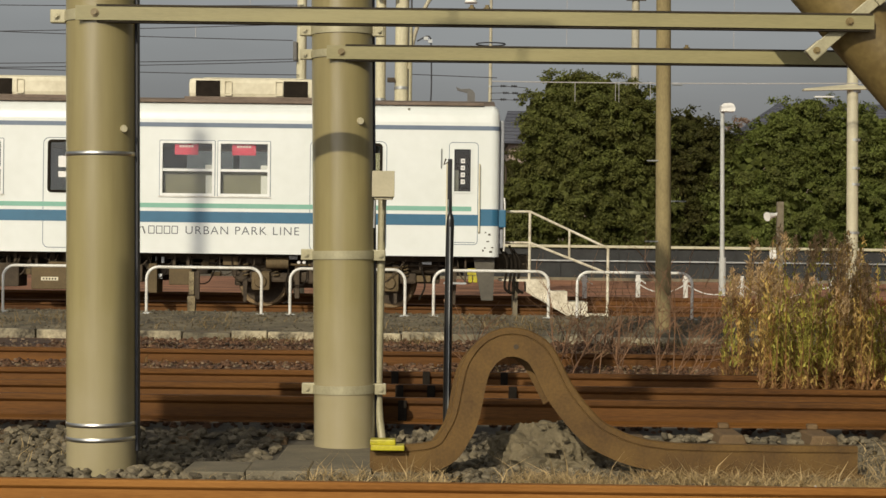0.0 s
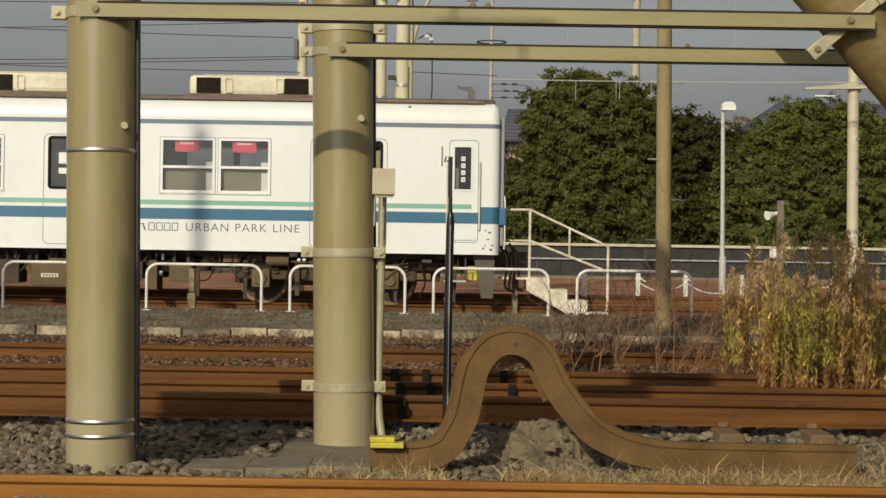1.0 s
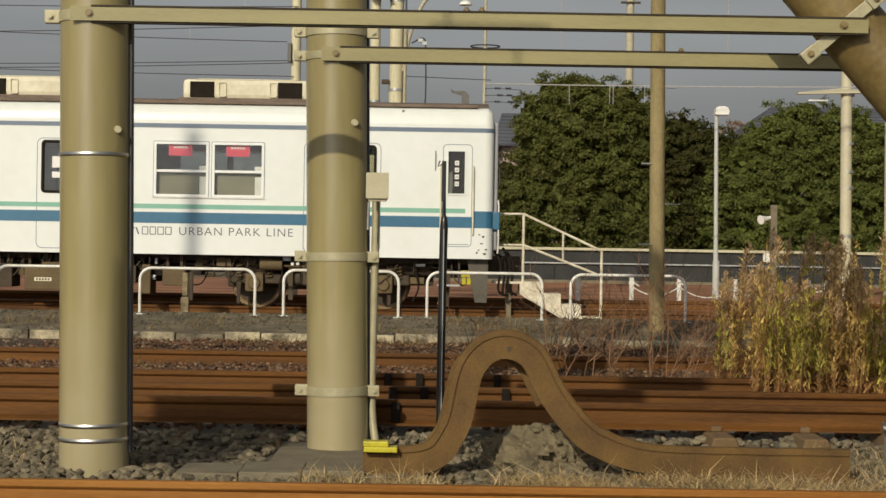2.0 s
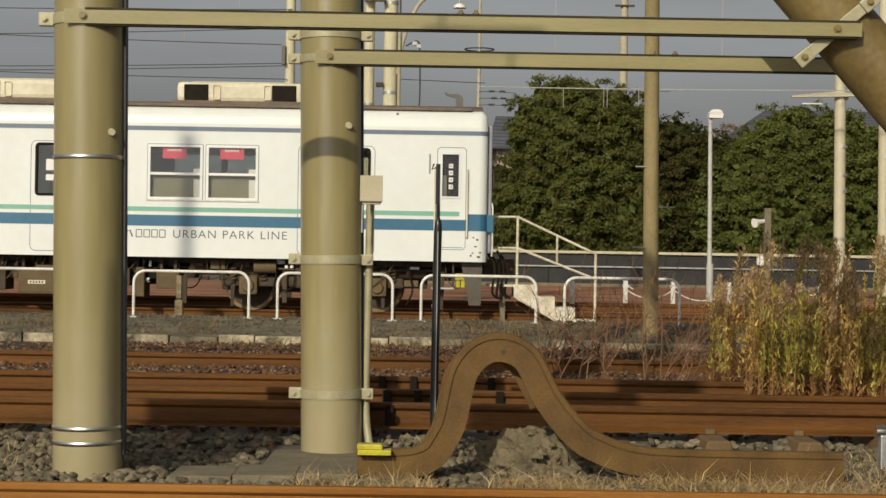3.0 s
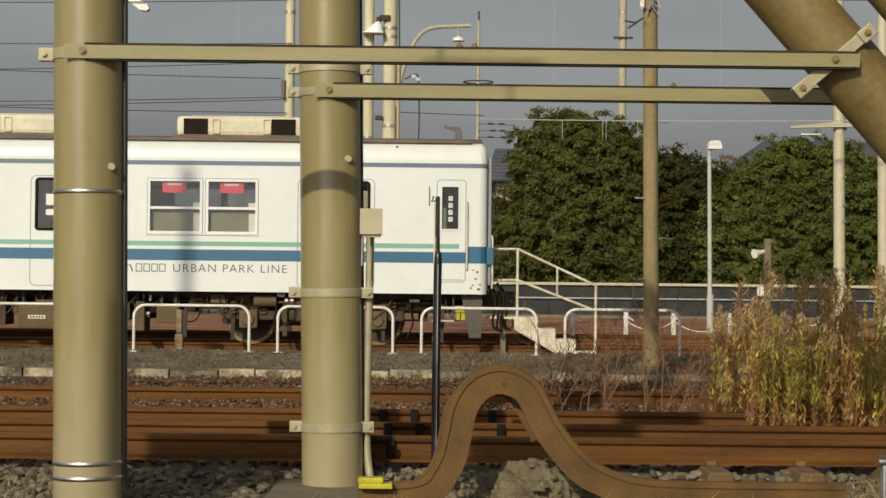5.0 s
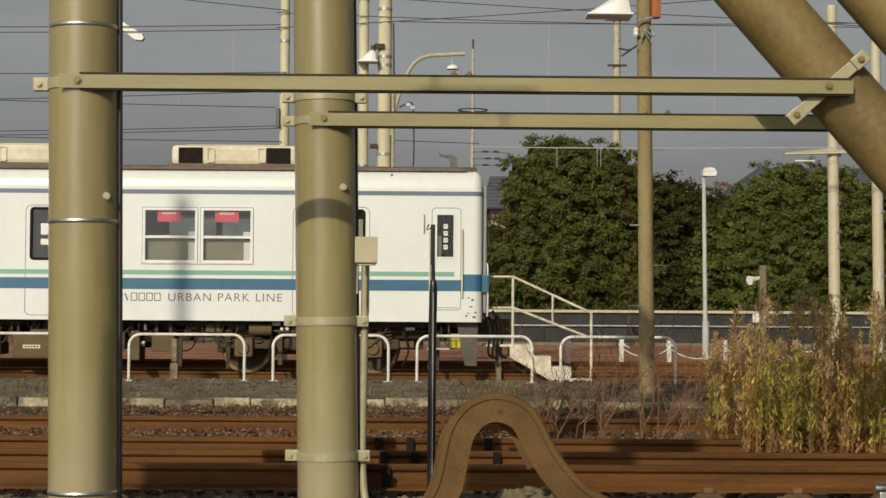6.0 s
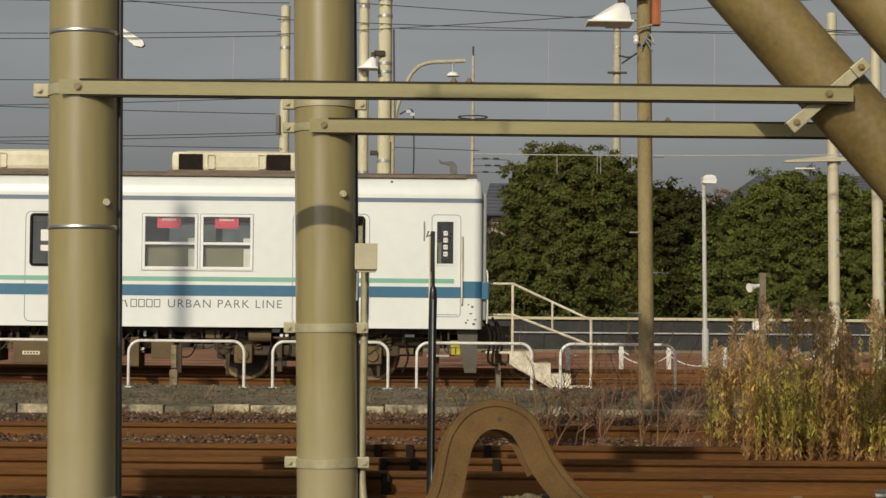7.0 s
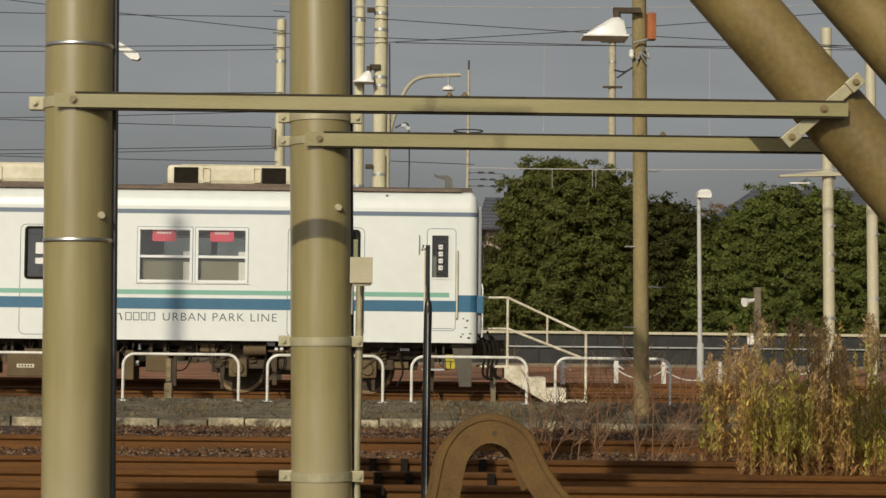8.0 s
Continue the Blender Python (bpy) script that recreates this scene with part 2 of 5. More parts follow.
def thing(name, at, label, category, group="", kind=""):
    ob = new(name)
    ob.location = at
    ob.empty_display_size = 0.1
    return tagged(ob, label, category, group, kind)


def mesh_of(name, bm, material, at=(0, 0, 0), smooth=False):
    me = bpy.data.meshes.new(name)
    bmesh.ops.recalc_face_normals(bm, faces=bm.faces)
    bmesh.ops.translate(bm, verts=bm.verts, vec=-Vector(at))
    if smooth:
        for f in bm.faces:
            f.smooth = True
    bm.to_mesh(me)
    bm.free()
    for m in material if isinstance(material, (list, tuple)) else [material]:
        me.materials.append(m)
    if smooth:
        me.set_sharp_from_angle(angle=radians(38))
    return me


def part(name, bm, material, parent, label="", smooth=False):
    """Links a bmesh, given in world metres, as one mesh under a thing or a part."""
    ob = new(name, mesh_of(name, bm, material, origin(parent), smooth))
    ob.parent = parent
    return tagged(ob, label)


def solo(name, bm, material, at, label, category, group="", kind="", smooth=False):
    ob = new(name, mesh_of(name, bm, material, at, smooth))
    ob.location = at
    return tagged(ob, label, category, group, kind)


def box(x0, x1, y0, y1, z0, z1, bevel=0.0, bm=None):
    bm = bm or bmesh.new()
    got = bmesh.ops.create_cube(bm, size=1, matrix=Matrix.Translation(((x0 + x1) / 2, (y0 + y1) / 2, (z0 + z1) / 2)) @ Matrix.Diagonal((x1 - x0, y1 - y0, z1 - z0, 1)))
    if bevel:
        es = list({e for v in got["verts"] for e in v.link_edges})
        bmesh.ops.bevel(bm, geom=es, offset=bevel, segments=2, affect="EDGES", profile=0.6)
    return bm


def tube(pts, r, seg=10, bm=None, caps=True, flat=1.0):
    """A round tube along points; r: one radius or one for each point."""
    bm = bm or bmesh.new()
    pts = [Vector(p) for p in pts]
    rs = r if isinstance(r, (list, tuple)) else [r] * len(pts)
    rings, side = [], None
    for i, p in enumerate(pts):
        d = (pts[min(i + 1, len(pts) - 1)] - pts[max(i - 1, 0)]).normalized()
        if side is None:
            side = d.cross(Vector((0, 0, 1)) if abs(d.z) < 0.9 else Vector((0, 1, 0))).normalized()
        side = (side - d * side.dot(d)).normalized()
        up = d.cross(side)
        rings.append([bm.verts.new(p + (side * math.cos(a) + up * math.sin(a) * flat) * rs[i]) for a in (2 * math.pi * k / seg for k in range(seg))])
    for a, b in zip(rings, rings[1:]):
        for k in range(seg):
            bm.faces.new((a[k], a[(k + 1) % seg], b[(k + 1) % seg], b[k]))
    if caps:
        bm.faces.new(rings[0][::-1])
        bm.faces.new(rings[-1])
    return bm


def sweep(profile, pts, across=(0, 1, 0), bm=None):
    """A closed profile of (across, up) pairs along points that lie in the plane square to `across`."""
    bm = bm or bmesh.new()
    pts = [Vector(p) for p in pts]
    ac = Vector(across)
    rings = []
    for i, p in enumerate(pts):
        d = (pts[min(i + 1, len(pts) - 1)] - pts[max(i - 1, 0)]).normalized()
        up = d.cross(ac)
        if i == 0 and up.z < 0:
            ac_sign = -1
        elif i == 0:
            ac_sign = 1
        up = up * ac_sign
        rings.append([bm.verts.new(p + Vector(across) * a + up * u) for a, u in profile])
    n = len(profile)
    for a, b in zip(rings, rings[1:]):
        for k in range(n):
            bm.faces.new((a[k], a[(k + 1) % n], b[(k + 1) % n], b[k]))
    bm.faces.new(rings[0][::-1])
    bm.faces.new(rings[-1])
    return bm


def prism(outline, y0, y1, bm=None):
    """An outline of (x, z) pairs, from y0 to y1."""
    bm = bm or bmesh.new()
    a = [bm.verts.new((x, y0, z)) for x, z in outline]
    b = [bm.verts.new((x, y1, z)) for x, z in outline]
    n = len(outline)
    for k in range(n):
        bm.faces.new((a[k], a[(k + 1) % n], b[(k + 1) % n], b[k]))
    bm.faces.new(a[::-1])
    bm.faces.new(b)
    return bm


def wall_with_holes(x0, x1, z0, z1, holes, y0, y1, bm=None):
    """An upright wall along x with rectangular openings (x0, x1, z0, z1) that go through it."""
    bm = bm or bmesh.new()
    xs = sorted({x0, x1, *[h[0] for h in holes], *[h[1] for h in holes]})
    zs = sorted({z0, z1, *[h[2] for h in holes], *[h[3] for h in holes]})
    vs = {}

    def v(x, y, z):
        if (x, y, z) not in vs:
            vs[x, y, z] = bm.verts.new((x, y, z))
        return vs[x, y, z]

    def solid(i, k):
        if not (0 <= i < len(xs) - 1 and 0 <= k < len(zs) - 1):
            return False
        cx, cz = (xs[i] + xs[i + 1]) / 2, (zs[k] + zs[k + 1]) / 2
        return not any(h[0] < cx < h[1] and h[2] < cz < h[3] for h in holes)

    for i in range(len(xs) - 1):
        for k in range(len(zs) - 1):
            if not solid(i, k):
                continue
            a, b, c, d = xs[i], xs[i + 1], zs[k], zs[k + 1]
            bm.faces.new((v(a, y0, c), v(b, y0, c), v(b, y0, d), v(a, y0, d)))
            bm.faces.new((v(a, y1, d), v(b, y1, d), v(b, y1, c), v(a, y1, c)))
            if not solid(i - 1, k):
                bm.faces.new((v(a, y0, c), v(a, y0, d), v(a, y1, d), v(a, y1, c)))
            if not solid(i + 1, k):
                bm.faces.new((v(b, y0, d), v(b, y0, c), v(b, y1, c), v(b, y1, d)))
            if not solid(i, k - 1):
                bm.faces.new((v(b, y0, c), v(a, y0, c), v(a, y1, c), v(b, y1, c)))
            if not solid(i, k + 1):
                bm.faces.new((v(a, y0, d), v(b, y0, d), v(b, y1, d), v(a, y1, d)))
    return bm


def rounded(x0, x1, z0, z1, r, n=5):
    pts = []
    for cx, cz, a0 in ((x1 - r, z1 - r, 0), (x0 + r, z1 - r, 90), (x0 + r, z0 + r, 180), (x1 - r, z0 + r, 270)):
        pts += [(cx + r * math.cos(radians(a0 + 90 * k / n)), cz + r * math.sin(radians(a0 + 90 * k / n))) for k in range(n + 1)]
    return pts


def ring_frame(x0, x1, z0, z1, r, w, y0, y1):
    """A flat frame with rounded corners, w wide, from y0 to y1."""
    bm = bmesh.new()
    o, i = rounded(x0, x1, z0, z1, r), rounded(x0 + w, x1 - w, z0 + w, z1 - w, max(r - w, 0.004))
    n = len(o)
    of, inf, ob_, inb = ([bm.verts.new((x, y, z)) for x, z in s] for s, y in ((o, y0), (i, y0), (o, y1), (i, y1)))
    for k in range(n):
        j = (k + 1) % n
        bm.faces.new((of[k], of[j], inf[j], inf[k]))
        bm.faces.new((ob_[k], inb[k], inb[j], ob_[j]))
        bm.faces.new((of[k], ob_[k], ob_[j], of[j]))
        bm.faces.new((inf[k], inf[j], inb[j], inb[k]))
    return bm


def smooth_path(ctrl, steps=8):
    """A Catmull-Rom curve through control points."""
    c = [Vector(p) for p in ctrl]
    c = [c[0] * 2 - c[1]] + c + [c[-1] * 2 - c[-2]]
    out = []
    for i in range(1, len(c) - 2):
        p0, p1, p2, p3 = c[i - 1:i + 3]
        for s in range(steps):
            t = s / steps
            out.append(0.5 * (2 * p1 + (p2 - p0) * t + (2 * p0 - 5 * p1 + 4 * p2 - p3) * t * t + (3 * p1 - p0 - 3 * p2 + p3) * t ** 3))
    out.append(c[-2])
    return out


def raw(name, verts, faces, material, at, label, category, kind="stuff", parent=None, smooth=False):
    me = bpy.data.meshes.new(name)
    v = np.asarray(verts, float) - np.asarray(at, float)
    me.from_pydata(v.tolist(), [], faces)
    me.materials.append(material)
    if smooth:
        me.polygons.foreach_set("use_smooth", [True] * len(me.polygons))
    ob = new(name, me)
    if parent is None:
        ob.location = at
        return tagged(ob, label, category, "", kind)
    ob.parent = parent
    return tagged(ob, label, "", "", kind)


# ---------------------------------------------------------------- ground
GROUND = [(-300, 0.0, 0), (6.0, 0.0, 0), (8.5, 0.0, 0), (9.4, -0.03, 0), (10.9, -0.03, 0), (11.25, 0.01, 0), (13.3, 0.06, 1), (16, 0.07, 1), (20.93, 0.10, 1), (20.99, 0.19, 2), (22.0, 0.26, 2), (22.9, 0.315, 2),
          (24.2, 0.31, 2), (25.2, 0.09, 1), (32, 0.08, 3), (40, 0.10, 3), (57.8, 0.10, 2), (60, 0.10, 2), (70, 0.0, 2), (300, 0.0, 2), (2500, 0.0, 2)]


def ground_z(y):
    for (a, za, _), (b, zb, _) in zip(GROUND, GROUND[1:]):
        if a <= y <= b:
            return za + (zb - za) * (y - a) / (b - a)
    return 0.0


bm = bmesh.new()
xs = [-1500, -200, -40] + [x * 0.5 for x in range(-40, 51)] + [40, 200, 1500]
ys = sorted({g[0] for g in GROUND} | {6 + 0.35 * k for k in range(1, 75)})
grid = []
for y in ys:
    row = []
    for x in xs:
        z = ground_z(y)
        if 5 < y < 32 and abs(x) < 30 and not 20.8 < y < 21.1:
            z += 0.018 * noise.noise(Vector((x * 1.7, y * 1.7, 0)))
        row.append(bm.verts.new((x, y, z)))
    grid.append(row)
for j in range(len(ys) - 1):
    yc = (ys[j] + ys[j + 1]) / 2
    slot = [g[2] for g, h in zip(GROUND, GROUND[1:]) if g[0] <= yc <= h[0]][0]
    for i in range(len(xs) - 1):
        f = bm.faces.new((grid[j][i], grid[j][i + 1], grid[j + 1][i + 1], grid[j + 1][i]))
        f.material_index = slot
solo("ground", bm, [M_GROUND, M_GROUND_RUST, M_TERRACE, M_FARBED], (0, 0, 0), "stony railway yard ground, grey and rust brown", "ground", kind="structure", smooth=True)


def stones(name, x0, x1, y0, y1, count, size, material, label, seed, lift=0.0, keep=None):
    rng = np.random.default_rng(seed)
    base = bmesh.new()
    bmesh.ops.create_icosphere(base, subdivisions=1, radius=1)
    bv = np.array([v.co[:] for v in base.verts])
    bf = [[v.index for v in f.verts] for f in base.faces]
    base.free()
    bf = np.array(bf)
    V, F = [], []
    for k in range(count):
        x, y = rng.uniform(x0, x1), rng.uniform(y0, y1)
        if keep and not keep(x, y):
            continue
        s = size * rng.uniform(0.55, 1.25)
        p = bv * rng.uniform(0.58, 1.22, (len(bv), 1)) * np.array([1.25, 1.0, 0.75]) * s / 2
        a, b = rng.uniform(0, 6.28), rng.uniform(-0.6, 0.6)
        r = np.array([[math.cos(a), -math.sin(a), 0], [math.sin(a), math.cos(a), 0], [0, 0, 1]]) @ np.array([[1, 0, 0], [0, math.cos(b), -math.sin(b)], [0, math.sin(b), math.cos(b)]])
        p = p @ r.T + np.array([x, y, ground_z(y) + lift * rng.uniform(0, 1) + s * 0.18])
        F += (bf + 12 * len(V)).tolist()
        V.append(p)
    return raw(name, np.concatenate(V), F, material, ((x0 + x1) / 2, (y0 + y1) / 2, 0), label, "gravel")


stones("ballast", -3.4, 3.6, 8.62, 11.42, 7000, 0.062, M_BALLAST, "grey crushed stone ballast beside the rails", 3, 0.03,
       lambda x, y: not (-1.5 < x < -0.28 and 9.5 < y < 10.1) and not (-1.05 < x < -0.22 and 10.0 < y < 11.2) and not (x > 1.6 and y > 10.95 and abs((x - 1.91 + 0.3) % 0.6 - 0.3) < 0.11))
stones("ballast", -4.6, 5.0, 11.7, 20.85, 11000, 0.052, M_BALLAST_RUST, "rust stained crushed stone between the tracks", 4, 0.02)
stones("ballast", -7.5, 7.5, 21.05, 24.3, 3600, 0.036, M_VERGE, "loose grey brown stones on the raised verge", 5, 0.0)
stones("ballast", -6.0, 6.0, 15.0, 20.7, 2600, 0.036, M_PALE, "scattered pale stones between the tracks", 7, 0.03)
stones("ballast", -3.0, 3.0, 7.6, 8.38, 1100, 0.062, M_BALLAST, "grey crushed stone in front of the rail", 6, 0.01)

# ---------------------------------------------------------------- rails and sleepers
def rail(y, z, x0, x1, material, label, scale=1.12):
    ob = thing("rail", (0, y, z), label, "rail", "rails of the yard tracks")
    pts = [(x0 + (x1 - x0) * k / 12, y, z) for k in range(13)]
    foot = [(-0.0635, 0), (0.0635, 0), (0.0635, 0.012), (0.020, 0.030), (-0.020, 0.030), (-0.0635, 0.012)]
    web = [(-0.012, 0.029), (0.012, 0.029), (0.009, 0.106), (-0.009, 0.106)]
    head = [(-0.010, 0.105), (0.010, 0.105), (0.028, 0.118), (0.033, 0.124), (0.033, 0.146), (0.026, 0.155), (-0.026, 0.155), (-0.033, 0.146), (-0.033, 0.124), (-0.028, 0.118)]
    for name, profile in (("foot", foot), ("web", web), ("head", head)):
        part(name, sweep([(p * scale, q * scale) for p, q in profile], pts), material, ob)
    return ob


# small black blocks stand in for dark shadow marks on the rails
def shadow_blocks(ob, y, z, xs, h):
    for x in xs:
        part("shadow_block", box(x - 0.03, x + 0.03, y - 0.06, y - 0.012, z + (0.02 if h < 0.18 else 0.055), z + h - 0.015, 0.006), M_DARK, ob, "small black block for a shadow mark")


rail(8.5, -0.03, -60, 60, M_RUST_NEAR, "orange brown rusted rail lying in ballast", 1.0)
ra_ = rail(11.54, 0.10, -60, 60, M_RUST, "brown rusted running rail on concrete sleepers")
shadow_blocks(ra_, 11.54, 0.10, (-0.262,), 0.172)
rb_ = rail(12.61, 0.10, -60, 60, M_RUST, "brown rusted running rail on concrete sleepers")
shadow_blocks(rb_, 12.61, 0.10, (-0.31, -0.075, 0.53), 0.185)
rc_ = rail(14.08, 0.085, -60, 60, M_RUST, "brown rusted rail of a second track")
shadow_blocks(rc_, 14.08, 0.085, (-0.385, -0.125, 0.52), 0.19)
rail(17.2, 0.05, -60, 60, M_RUST, "brown rusted rail of a further track")
rail(29.47, 0.04, -60, 60, M_RUST, "rusty rail under the parked train")
rail(30.53, 0.04, -60, 60, M_RUST, "rusty rail under the parked train")
rail(34.5, 0.08, -60, 60, M_RUST, "rusty rail beyond the parked train", 1.0)
rail(35.57, 0.08, -60, 60, M_RUST, "rusty rail beyond the parked train", 1.0)


for x in (1.91, 2.51, 3.11):
    part("rail_clip", box(x - 0.035, x + 0.035, 11.44, 11.50, 0.098, 0.135, 0.008), M_SLEEPER, ra_, "rusty rail clip")


def sleeper(x, y, label="concrete sleeper dusted with rust, half sunk in ballast"):
    bm = bmesh.new()
    sec = [(-0.125, -0.06), (0.125, -0.06), (0.075, 0.096), (-0.075, 0.096)]
    prism([(x + a, u) for a, u in sec], y - 1.0, y + 1.0, bm)
    bmesh.ops.bevel(bm, geom=list(bm.edges), offset=0.012, segments=1, affect="EDGES")
    return solo("sleeper", bm, M_SLEEPER, (x, y, 0), label, "sleeper", group="sleepers of the near track")


first = sleeper(1.91, 12.075)
for k in range(-12, 12):
    if k:
        copy_thing(first, Matrix.Translation((1.91 + 0.6 * k, 12.075, 0 if k > 0 else -0.06)))

# ---------------------------------------------------------------- kerb
kerb = thing("kerb", (0, 20.94, 0.1), "broken pale concrete kerb along the raised verge", "kerb", kind="structure")
rnd = random.Random(8)
x = -11.0
while x < 11.5:
    w = rnd.choice((0.6, 0.6, 0.6, 0.45, 0.8))
    top = 0.215 + rnd.uniform(-0.035, 0.012)
    off = rnd.uniform(-0.02, 0.02)
    bm = box(x + 0.008, x + w - 0.008, 20.86 + off, 21.0 + off, 0.06, top, 0.015)
    part("kerb_stone", bm, M_KERB, kerb)
    x += w

# ---------------------------------------------------------------- catenary support: two pillars with raking braces
def pillar_x(k, z):
    return -1.967 - 0.01227 * z if k == 0 else -0.628 - 0.01784 * z


PILLAR_Y = (9.84, 11.10)


def band(k, z0, z1, r=0.204):
    return tube([(pillar_x(k, z), PILLAR_Y[k], z) for z in (z0, z1)], r, 48)


def steel_strap(k, z, w=0.025):
    zs = [z - w / 2, z - w / 4, z, z + w / 4, z + w / 2]
    return tube([(pillar_x(k, q), PILLAR_Y[k], q) for q in zs], [0.2015, 0.2045, 0.2055, 0.2045, 0.2015], 48)


def bolt(x, y, z, r=0.014, d=0.018, bm=None):
    bm = tube([(x, y, z), (x, y - d * 0.35, z)], r * 1.5, 14, bm)
    return tube([(x, y - d * 0.35, z), (x, y - d, z)], r, 6, bm)


def pillar(k, label):
    at = (pillar_x(k, 0), PILLAR_Y[k], 0)
    p = thing("support_pillar", at, label, "pillar", "pillars of the overhead support")
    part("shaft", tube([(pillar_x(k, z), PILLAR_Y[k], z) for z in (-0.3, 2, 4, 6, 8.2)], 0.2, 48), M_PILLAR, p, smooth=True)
    return p


def ear_clamp(k, z, h, parent, left=True, right=True, reach=0.065):
    """A two-piece clamp round a pillar with bolted ears."""
    c = part("clamp", band(k, z - h / 2, z + h / 2, 0.208), M_CLAMP, parent, "pale bolted clamp", smooth=True)
    for s, on in ((-1, left), (1, right)):
        if on:
            x = pillar_x(k, z) + s * 0.2
            x0, x1 = sorted((x - s * 0.012, x + s * reach))
            y = PILLAR_Y[k] - 0.03
            part("ear", box(x0, x1, y - 0.022, y + 0.03, z - h / 2 - 0.008, z + h / 2 + 0.008, 0.006), M_CLAMP, c)
            part("bolt", bolt(x + s * reach * 0.58, y - 0.022, z), M_CLAMP, c)
    return c


p1 = pillar(0, "beige painted steel pipe pillar with steel straps, in ballast")
for z in (1.817, 0.262, 0.178):
    part("strap", steel_strap(0, z), M_STRAP, p1, "shiny stainless strap", smooth=True)
part("strap", steel_strap(0, 2.945), M_STRAP, p1, "shiny stainless strap", smooth=True)
part("cap", tube([(-1.839, 9.715, 1.96), (-1.830, 9.694, 1.96)], [0.024, 0.019], 16), M_POLE, p1, "round pale plug", smooth=True)
part("cable_duct", box(pillar_x(0, 1.3) + 0.190, pillar_x(0, 1.3) + 0.214, 9.82, 9.90, -0.2, 0.1), M_DUCT, p1, "dark cable duct")
duct = bmesh.new()
for z0, z1 in ((0.1, 4.0),):
    sweep([(-0.02, 0.190), (0.06, 0.190), (0.06, 0.214), (-0.02, 0.214)], [(pillar_x(0, z), 9.84, z) for z in (z1, z0)], bm=duct)
part("cable_duct", duct, M_DUCT, p1, "dark cable duct")
ear_clamp(0, 2.612, 0.062, p1, right=False, reach=0.085)

p2 = pillar(1, "beige painted steel pipe pillar with bolted clamps and conduit")
part("cable", tube([(pillar_x(1, z) + 0.205, 11.10, z) for z in (-0.1, 2, 4)], 0.009, 8), M_DUCT, p2, "dark cable")
for z, h in ((1.243, 0.055), (0.370, 0.055), (2.705, 0.055), (2.548, 0.05)):
    ear_clamp(1, z, h, p2, right=z != 2.548, reach=0.075)
part("cap", tube([(-0.545, 10.945, 2.108), (-0.538, 10.922, 2.108)], [0.026, 0.02], 16), M_POLE, p2, "round pale plug", smooth=True)

for k, x0, z0, lab in ((0, 1.829, 3.29, "raking beige steel brace pipe with a bolted strap"), (1, 2.837, 3.534, "raking beige steel brace pipe behind another")):
    sl = 1.135
    y = PILLAR_Y[k] + (0.06 if k == 0 else 0.0)
    zt = 7.55
    b = thing("brace_pipe", (x0 + (z0 / sl), y, 0), lab, "brace", "braces of the overhead support")
    part("pipe", tube([(x0 + (z0 - z) / sl, y, z) for z in (-0.25, 2.5, 5.0, zt)], 0.2, 48), M_PIPE, b, smooth=True)
    if k == 0:
        ux, uz = 0.755, 0.656
        cx, cz, yy = 2.30, 2.612, 9.688
        strap = bmesh.new()
        box(-0.29, 0.29, yy - 0.012, yy + 0.004, -0.034, 0.034, 0.005, strap)
        bmesh.ops.transform(strap, matrix=Matrix.Translation((cx, 0, cz)) @ Matrix.Rotation(-math.atan2(uz, ux), 4, "Y"), verts=strap.verts)
        st = part("strap", strap, M_CLAMP, b, "pale bolted strap")
        for s in (-0.245, 0.245):
            ear = bmesh.new()
            box(s - 0.05, s + 0.05, yy - 0.03, yy + 0.03, -0.04, 0.04, 0.008, ear)
            bmesh.ops.transform(ear, matrix=Matrix.Translation((cx, 0, cz)) @ Matrix.Rotation(-math.atan2(uz, ux), 4, "Y"), verts=ear.verts)
            part("ear", ear, M_CLAMP, st)
            part("bolt", bolt(cx + ux * s, yy - 0.03, cz + uz * s), M_PIPE, st)


def angle_bar(x0, x1, y, z, h, label, studs):
    """An angle of steel: a front web and a top flange, with studs on top."""
    ob = thing("angle_bar", (x0, y, z), label, "steel bar", "angle bars of the overhead support")
    bm = sweep([(0, 0), (0.007, 0), (0.007, h - 0.007), (0.075, h - 0.007), (0.075, h), (0, h)], [(x0, y, z), ((x0 + x1) / 2, y, z), (x1, y, z)])
    part("angle", bm, M_ANGLE, ob)
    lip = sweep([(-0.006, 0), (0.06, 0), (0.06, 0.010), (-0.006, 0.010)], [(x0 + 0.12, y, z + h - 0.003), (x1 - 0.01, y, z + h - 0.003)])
    part("edge_strip", lip, M_EDGE, ob, "dark upper edge")
    # recessed flange in a near-black colour that stands in for shade below the bar
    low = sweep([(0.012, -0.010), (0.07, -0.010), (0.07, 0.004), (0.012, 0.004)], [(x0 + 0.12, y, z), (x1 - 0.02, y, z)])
    part("shade_flange", low, M_EDGE, ob, "recessed lower flange coloured dark as in shade")
    for x in studs:
        part("stud", tube([(x, y + 0.03, z + h), (x, y + 0.03, z + h + 0.032)], 0.011, 10), M_PIPE, ob)
        part("nut", tube([(x, y + 0.03, z + h), (x, y + 0.03, z + h + 0.018)], 0.02, 6), M_PIPE, ob)
    return ob


a1 = angle_bar(-2.10, 2.43, 9.615, 2.570, 0.082, "long beige angle bar bolted across the pillar", (0.148, 0.235))
part("bolt", bolt(-1.99, 9.615, 2.612, 0.016), M_PIPE, a1)
part("bolt", bolt(2.29, 9.615, 2.612, 0.016), M_PIPE, a1)
a2 = angle_bar(-0.76, 2.72, 10.865, 2.500, 0.087, "beige angle bar bolted behind the first one", (1.43, 1.55))
